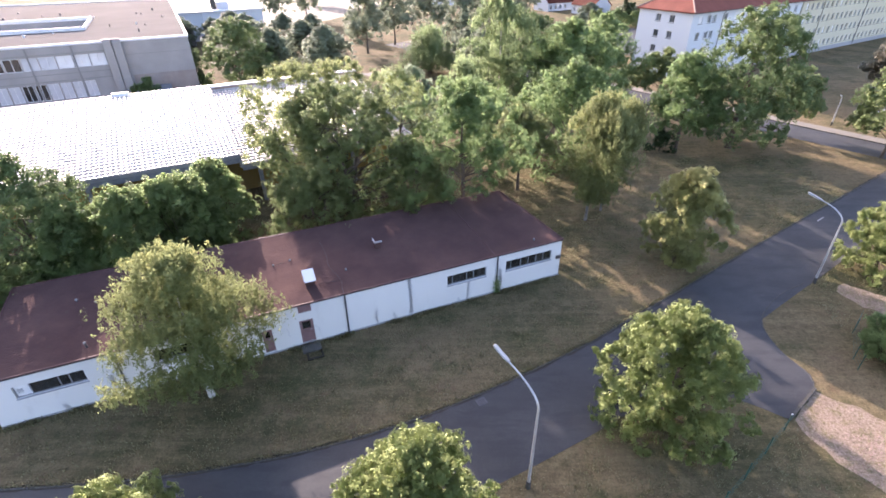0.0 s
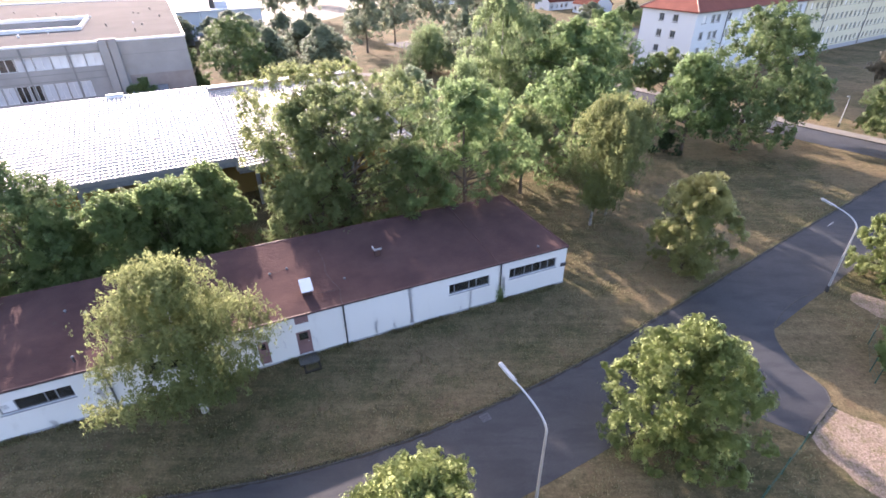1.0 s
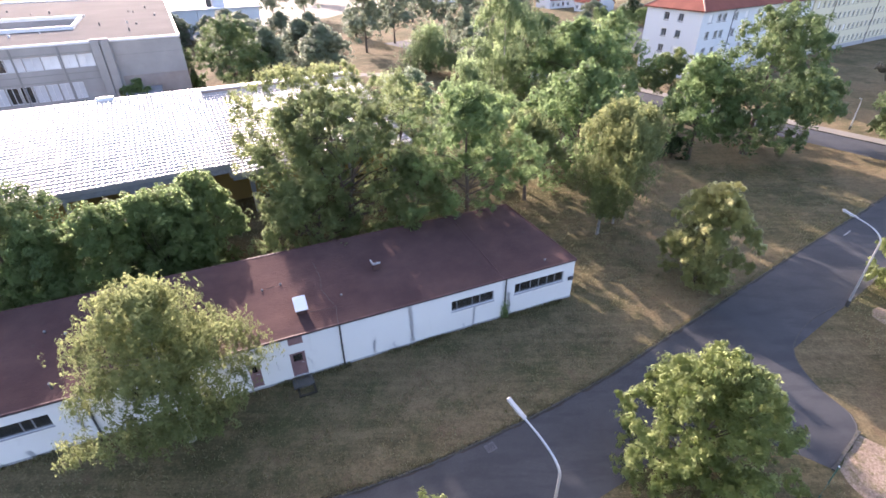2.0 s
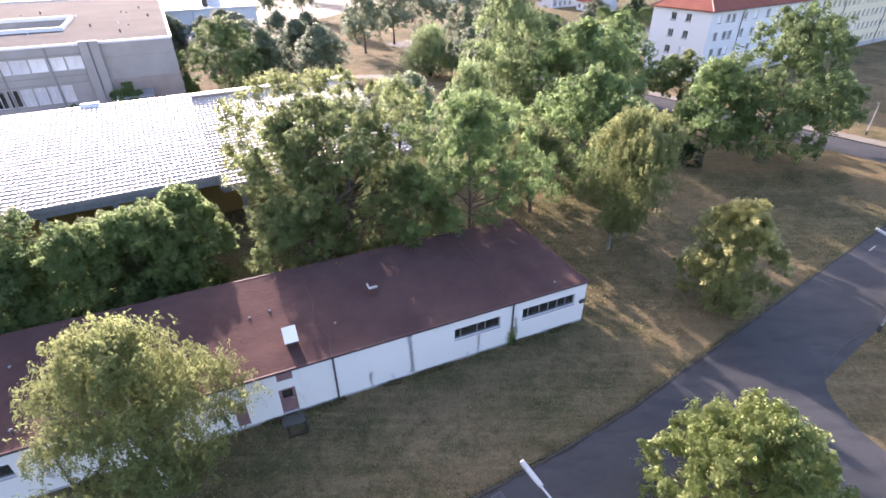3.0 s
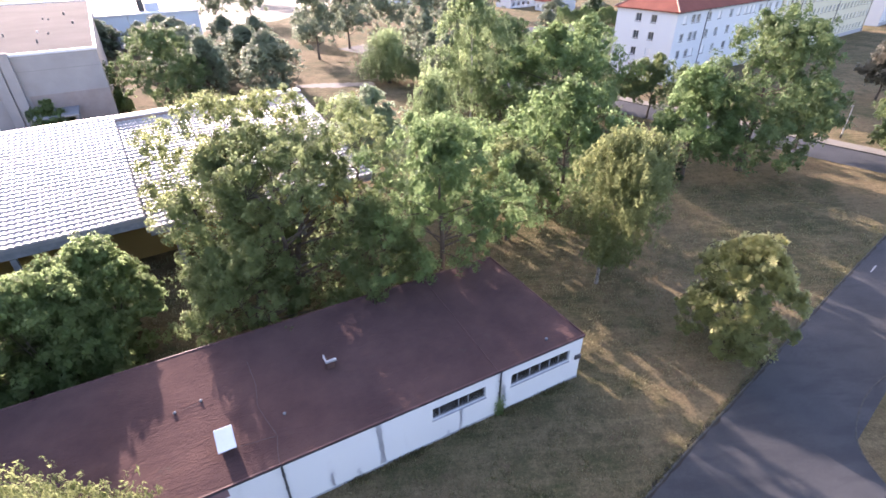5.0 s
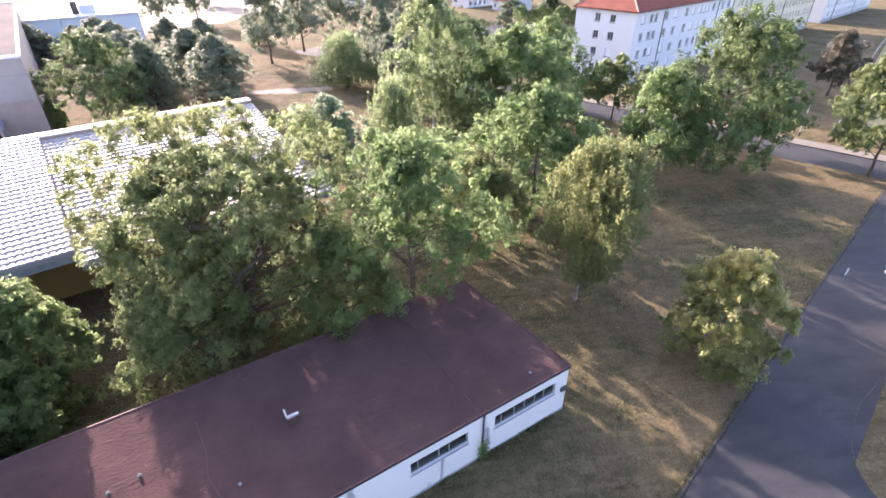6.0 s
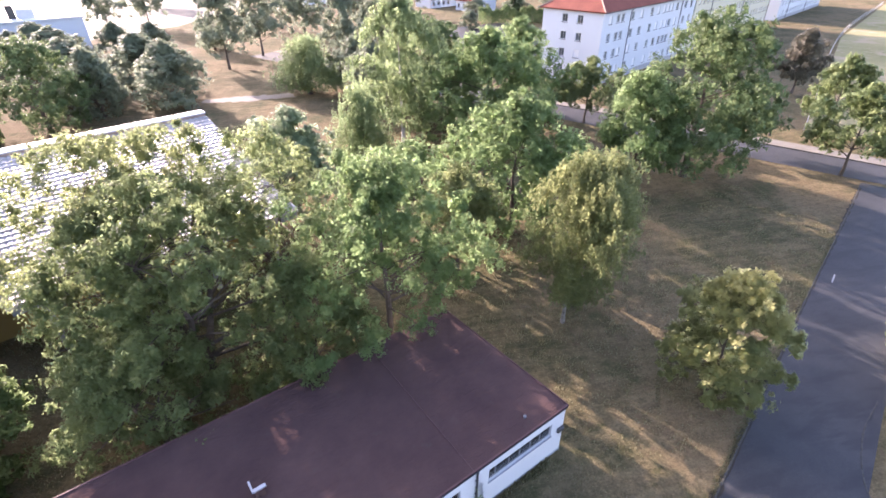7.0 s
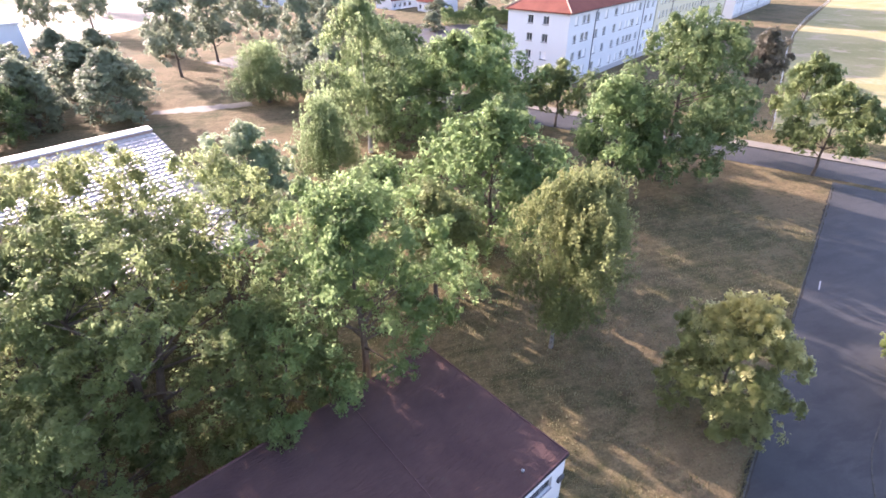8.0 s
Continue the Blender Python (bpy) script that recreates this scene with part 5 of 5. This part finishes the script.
# ---- street lamps ----
def street_lamp(m, height, arm):
    """A tapered steel pole that bends over into a long flat head."""
    ob = thing("street_lamp", "slender grey street lamp with a curved arm", "street lamp", m, "street lamps")
    bm = bmesh.new()
    pts, rr = [(0, 0, -0.1), (0, 0, 1.2), (0, 0, height * 0.45), (0, 0, height * 0.79)], [0.09, 0.085, 0.07, 0.06]
    for k in range(1, 9):
        a = radians(68) * k / 8
        pts.append((arm * 0.72 * (1 - math.cos(a)) / (1 - math.cos(radians(68))), 0, height * 0.79 + (height * 0.185) * math.sin(a) / math.sin(radians(68))))
        rr.append(0.06 - 0.022 * k / 8)
    tube(bm, pts, rr, 10)
    part("pole", bm, GALVANISED, ob, "galvanised tapered pole")
    bm = bmesh.new()
    tube(bm, [(0, 0, -0.02), (0, 0, 0.5), (0, 0, 0.55)], [0.13, 0.13, 0.09], 10)
    part("base_sleeve", bm, KERB_STONE, ob)
    e = Vector(pts[-1])
    tilt = -16
    hm = pose(e.x, 0, e.z, 0, tilt, 0)
    bm = boxed((-0.1, 1.0, -0.1, 0.1, 0.0, 0.085), bevel=0.03)
    bmesh.ops.transform(bm, matrix=hm, verts=bm.verts)
    head = part("lamp_head", bm, ALUMINIUM, ob, "long flat pale lamp head")
    bm = boxed((0.1, 0.95, -0.08, 0.08, -0.06, 0.0), bevel=0.025)
    bmesh.ops.transform(bm, matrix=hm, verts=bm.verts)
    part("bowl", bm, DIFFUSER, head, "milky lamp bowl")
    return ob


def lamp_pose(foot, head):
    return pose(foot[0], foot[1], 0, 0, 0, math.degrees(math.atan2(head[1] - foot[1], head[0] - foot[0])))


street_lamp(lamp_pose((4.3, 15.5), (2.2, 18.3)), 7.5, 3.0)
street_lamp(lamp_pose((30.6, 33.4), (28.8, 35.6)), 7.1, 2.6)
street_lamp(lamp_pose((59.5, 74.5), (55.0, 71.0)), 4.6, 0.5)

# ---- kerbs and the edging at the drive's end ----
near = [p for p in NORTH_EDGE if -24 < p.x < 58]
kerb("kerb", near, "low weathered concrete kerb of the service road")
kerb("drive_kerb", drive_east, "curved row of weathered kerb stones", 0.035, 0.09, 0.6)
kerb("south_kerb", [p for p in SOUTH_EDGE if 29.5 < p.x < 60], "low concrete kerb", 0.03)
kerb("edging", [Vector((20.3, 19.6)), Vector((23.4, 22.0))], "pale concrete edging across the drive", 0.12, 0.16)
kerb("street_kerb", offset(FAR_EDGE, -6.48)[30:], "concrete kerb of the street", 0.12, 0.15, 2.0)

# ---- green wire fence ----
fence = thing("wire_fence", "green wire fence on steel posts", "fence")
fa, fb = Vector((9.8, 11.2)), Vector((19.6, 18.9))
n_post = 6
for i in range(n_post):
    p = fa.lerp(fb, i / (n_post - 1))
    bm = bmesh.new()
    tube(bm, [(p.x, p.y, -0.1), (p.x, p.y, 1.35)], 0.035, 8)
    po = part("post", bm, GREEN_STEEL, fence)
    bm = bmesh.new()
    tube(bm, [(p.x, p.y, 1.35), (p.x, p.y, 1.39), (p.x, p.y, 1.42)], [0.05, 0.05, 0.02], 8)
    part("cap", bm, WHITE_TRIM if i == n_post - 1 else GREEN_STEEL, po, "white post cap" if i == n_post - 1 else "")
for z in (0.1, 0.45, 0.8, 1.15):
    bm = bmesh.new()
    tube(bm, [(fa.x, fa.y, z), (fb.x, fb.y, z)], 0.008, 5)
    part("wire", bm, GREEN_STEEL, fence)
fence2 = thing("wire_fence", "green wire fence in front of shrubs", "fence")
for a, b in (((27.2, 23.6), (27.6, 24.6)), ((27.6, 24.6), (29.4, 27.2)), ((29.4, 27.2), (30.6, 28.4))):
    bm = bmesh.new()
    tube(bm, [(*a, -0.1), (*a, 1.3)], 0.03, 8)
    part("post", bm, GREEN_STEEL, fence2)
    for z in (0.15, 0.4, 0.65, 0.9, 1.15):
        bm = bmesh.new()
        tube(bm, [(*a, z), (*b, z)], 0.008, 5)
        part("wire", bm, GREEN_STEEL, fence2)
# fence along the sports field
field_fence = thing("field_fence", "pale fence along the sports field", "fence")
line = smooth_line([(66, 75.2), (137, 134.8), (214, 187.5)], 6.0)
for p in line:
    bm = boxed((p.x - 0.04, p.x + 0.04, p.y - 0.04, p.y + 0.04, 0, 1.5))
    part("post", bm, GALVANISED, field_fence)
for z in (0.7, 1.4):
    bm = bmesh.new()
    tube(bm, [(p.x, p.y, z) for p in line], 0.018, 5)
    part("rail", bm, GALVANISED, field_fence)

# ---- tall grass along the barrack and the kerb ----
g = np.random.default_rng(9)
n = 7000
s = g.uniform(0, BLEN, n)
o = -np.abs(g.normal(0, 0.22, n)) - 0.03
ca, sa = math.cos(radians(23.4)), math.sin(radians(23.4))
keep = np.sin(s * 1.9) + np.sin(s * 0.73 + 1) + g.normal(0, 0.6, n) > 0.2
at = np.stack((-25.95 + s * ca - o * sa, 19.5 + s * sa + o * ca, 0 * s), 1)[keep]
blades("tall_grass", "tall dry grass along the barrack wall", at, 0.22, LEAF_GRASS, g)
pts = np.array([(p.x, p.y) for p in NORTH_EDGE if -24 < p.x < 45])
k = g.integers(0, len(pts) - 1, 8000)
f = g.uniform(0, 1, 8000)[:, None]
at = pts[k] * (1 - f) + pts[k + 1] * f
at = at + np.stack((-0.5 * np.ones(8000), 0.86 * np.ones(8000)), 1) * np.abs(g.normal(0.1, 0.16, 8000))[:, None]
blades("kerb_grass", "ragged grass along the kerb", np.concatenate((at, np.zeros((8000, 1))), 1), 0.11, LEAF_GRASS, g)

# ---- short tufts all over the lawn near the camera ----
n = 150000
xy = np.stack((g.uniform(-28, 45, n), g.uniform(6, 62, n)), 1)
e = np.array([(p.x, p.y) for p in NORTH_EDGE])
w = np.array([(p.x, p.y) for p in SOUTH_EDGE])
on_road = (xy[:, 1] < np.interp(xy[:, 0], e[:, 0], e[:, 1]) + 0.1) & (xy[:, 1] > np.interp(xy[:, 0], w[:, 0], w[:, 1]) - 0.1)
bx, by = xy[:, 0] + 25.95, xy[:, 1] - 19.5
u, v = bx * ca + by * sa, -bx * sa + by * ca
inside = (u > -0.1) & (u < BLEN + 0.1) & (v > -0.05) & (v < BDEP + 0.1)
in_drive = (xy[:, 0] > 12) & (xy[:, 0] < 29) & (xy[:, 1] > 19) & (xy[:, 1] < 33)
near_track = (xy[:, 0] > 20) & (xy[:, 1] < 22)
tuft = np.sin(xy[:, 0] * 1.7 + np.sin(xy[:, 1] * 0.9) * 2) + np.sin(xy[:, 1] * 2.1 + np.sin(xy[:, 0] * 1.3) * 2) + g.normal(0, 0.9, n)
keep = ~on_road & ~inside & ~in_drive & (~near_track | (g.uniform(0, 1, n) < 0.35)) & (tuft > 0.3)
blades("lawn_grass", "short dry tufts on the mown lawn", np.concatenate((xy[keep], np.zeros((int(keep.sum()), 1))), 1), 0.15, LEAF_GRASS, g, 0.9)

# ---- pebbles on the bare soil ----
bm = bmesh.new()
for i in range(1400):
    t = g.uniform(0, 1) ** 1.3
    c = Vector((24.0, 18.0)).lerp(Vector((31.0, 4.0)), t) + Vector((g.normal(0, 0.9), g.normal(0, 0.7)))
    r = g.uniform(0.025, 0.07)
    vs = [bm.verts.new((c.x + r * a * g.uniform(0.7, 1.2), c.y + r * b * g.uniform(0.7, 1.2), 0.006 + r * h)) for a, b, h in ((1, 0, 0), (0, 1, 0), (-1, 0, 0), (0, -1, 0), (0.1, 0.1, 0.6))]
    for k in range(4):
        bm.faces.new((vs[k], vs[(k + 1) % 4], vs[4]))
flat_part("pebbles", bm, MORTAR, "loose pale pebbles on the soil track", "stuff", "pebbles")

# ---- drain grating at the kerb, faded mark on the road ----
drain = thing("drain", "dark iron drain grating at the kerb", "drain", pose(2.3, 21.2, 0.014, 0, 0, 28))
part("rim", boxed((-0.3, 0.3, -0.25, -0.2, 0, 0.02), (-0.3, 0.3, 0.2, 0.25, 0, 0.02), (-0.3, -0.25, -0.2, 0.2, 0, 0.02), (0.25, 0.3, -0.2, 0.2, 0, 0.02)), DARK_METAL, drain)
for i in range(6):
    part("bar", boxed((-0.21 + 0.08 * i, -0.18 + 0.08 * i, -0.2, 0.2, 0, 0.016)), DARK_METAL, drain)
mark = [Vector((37.7, 44.0)), Vector((38.9, 44.85))]
w = Vector((-0.03, 0.042))
flat_part("road_marking", sheet([mark[0] - w, mark[1] - w, mark[1] + w, mark[0] + w], 0.02), ROAD_PAINT, "faded white mark on the road", category="marking")
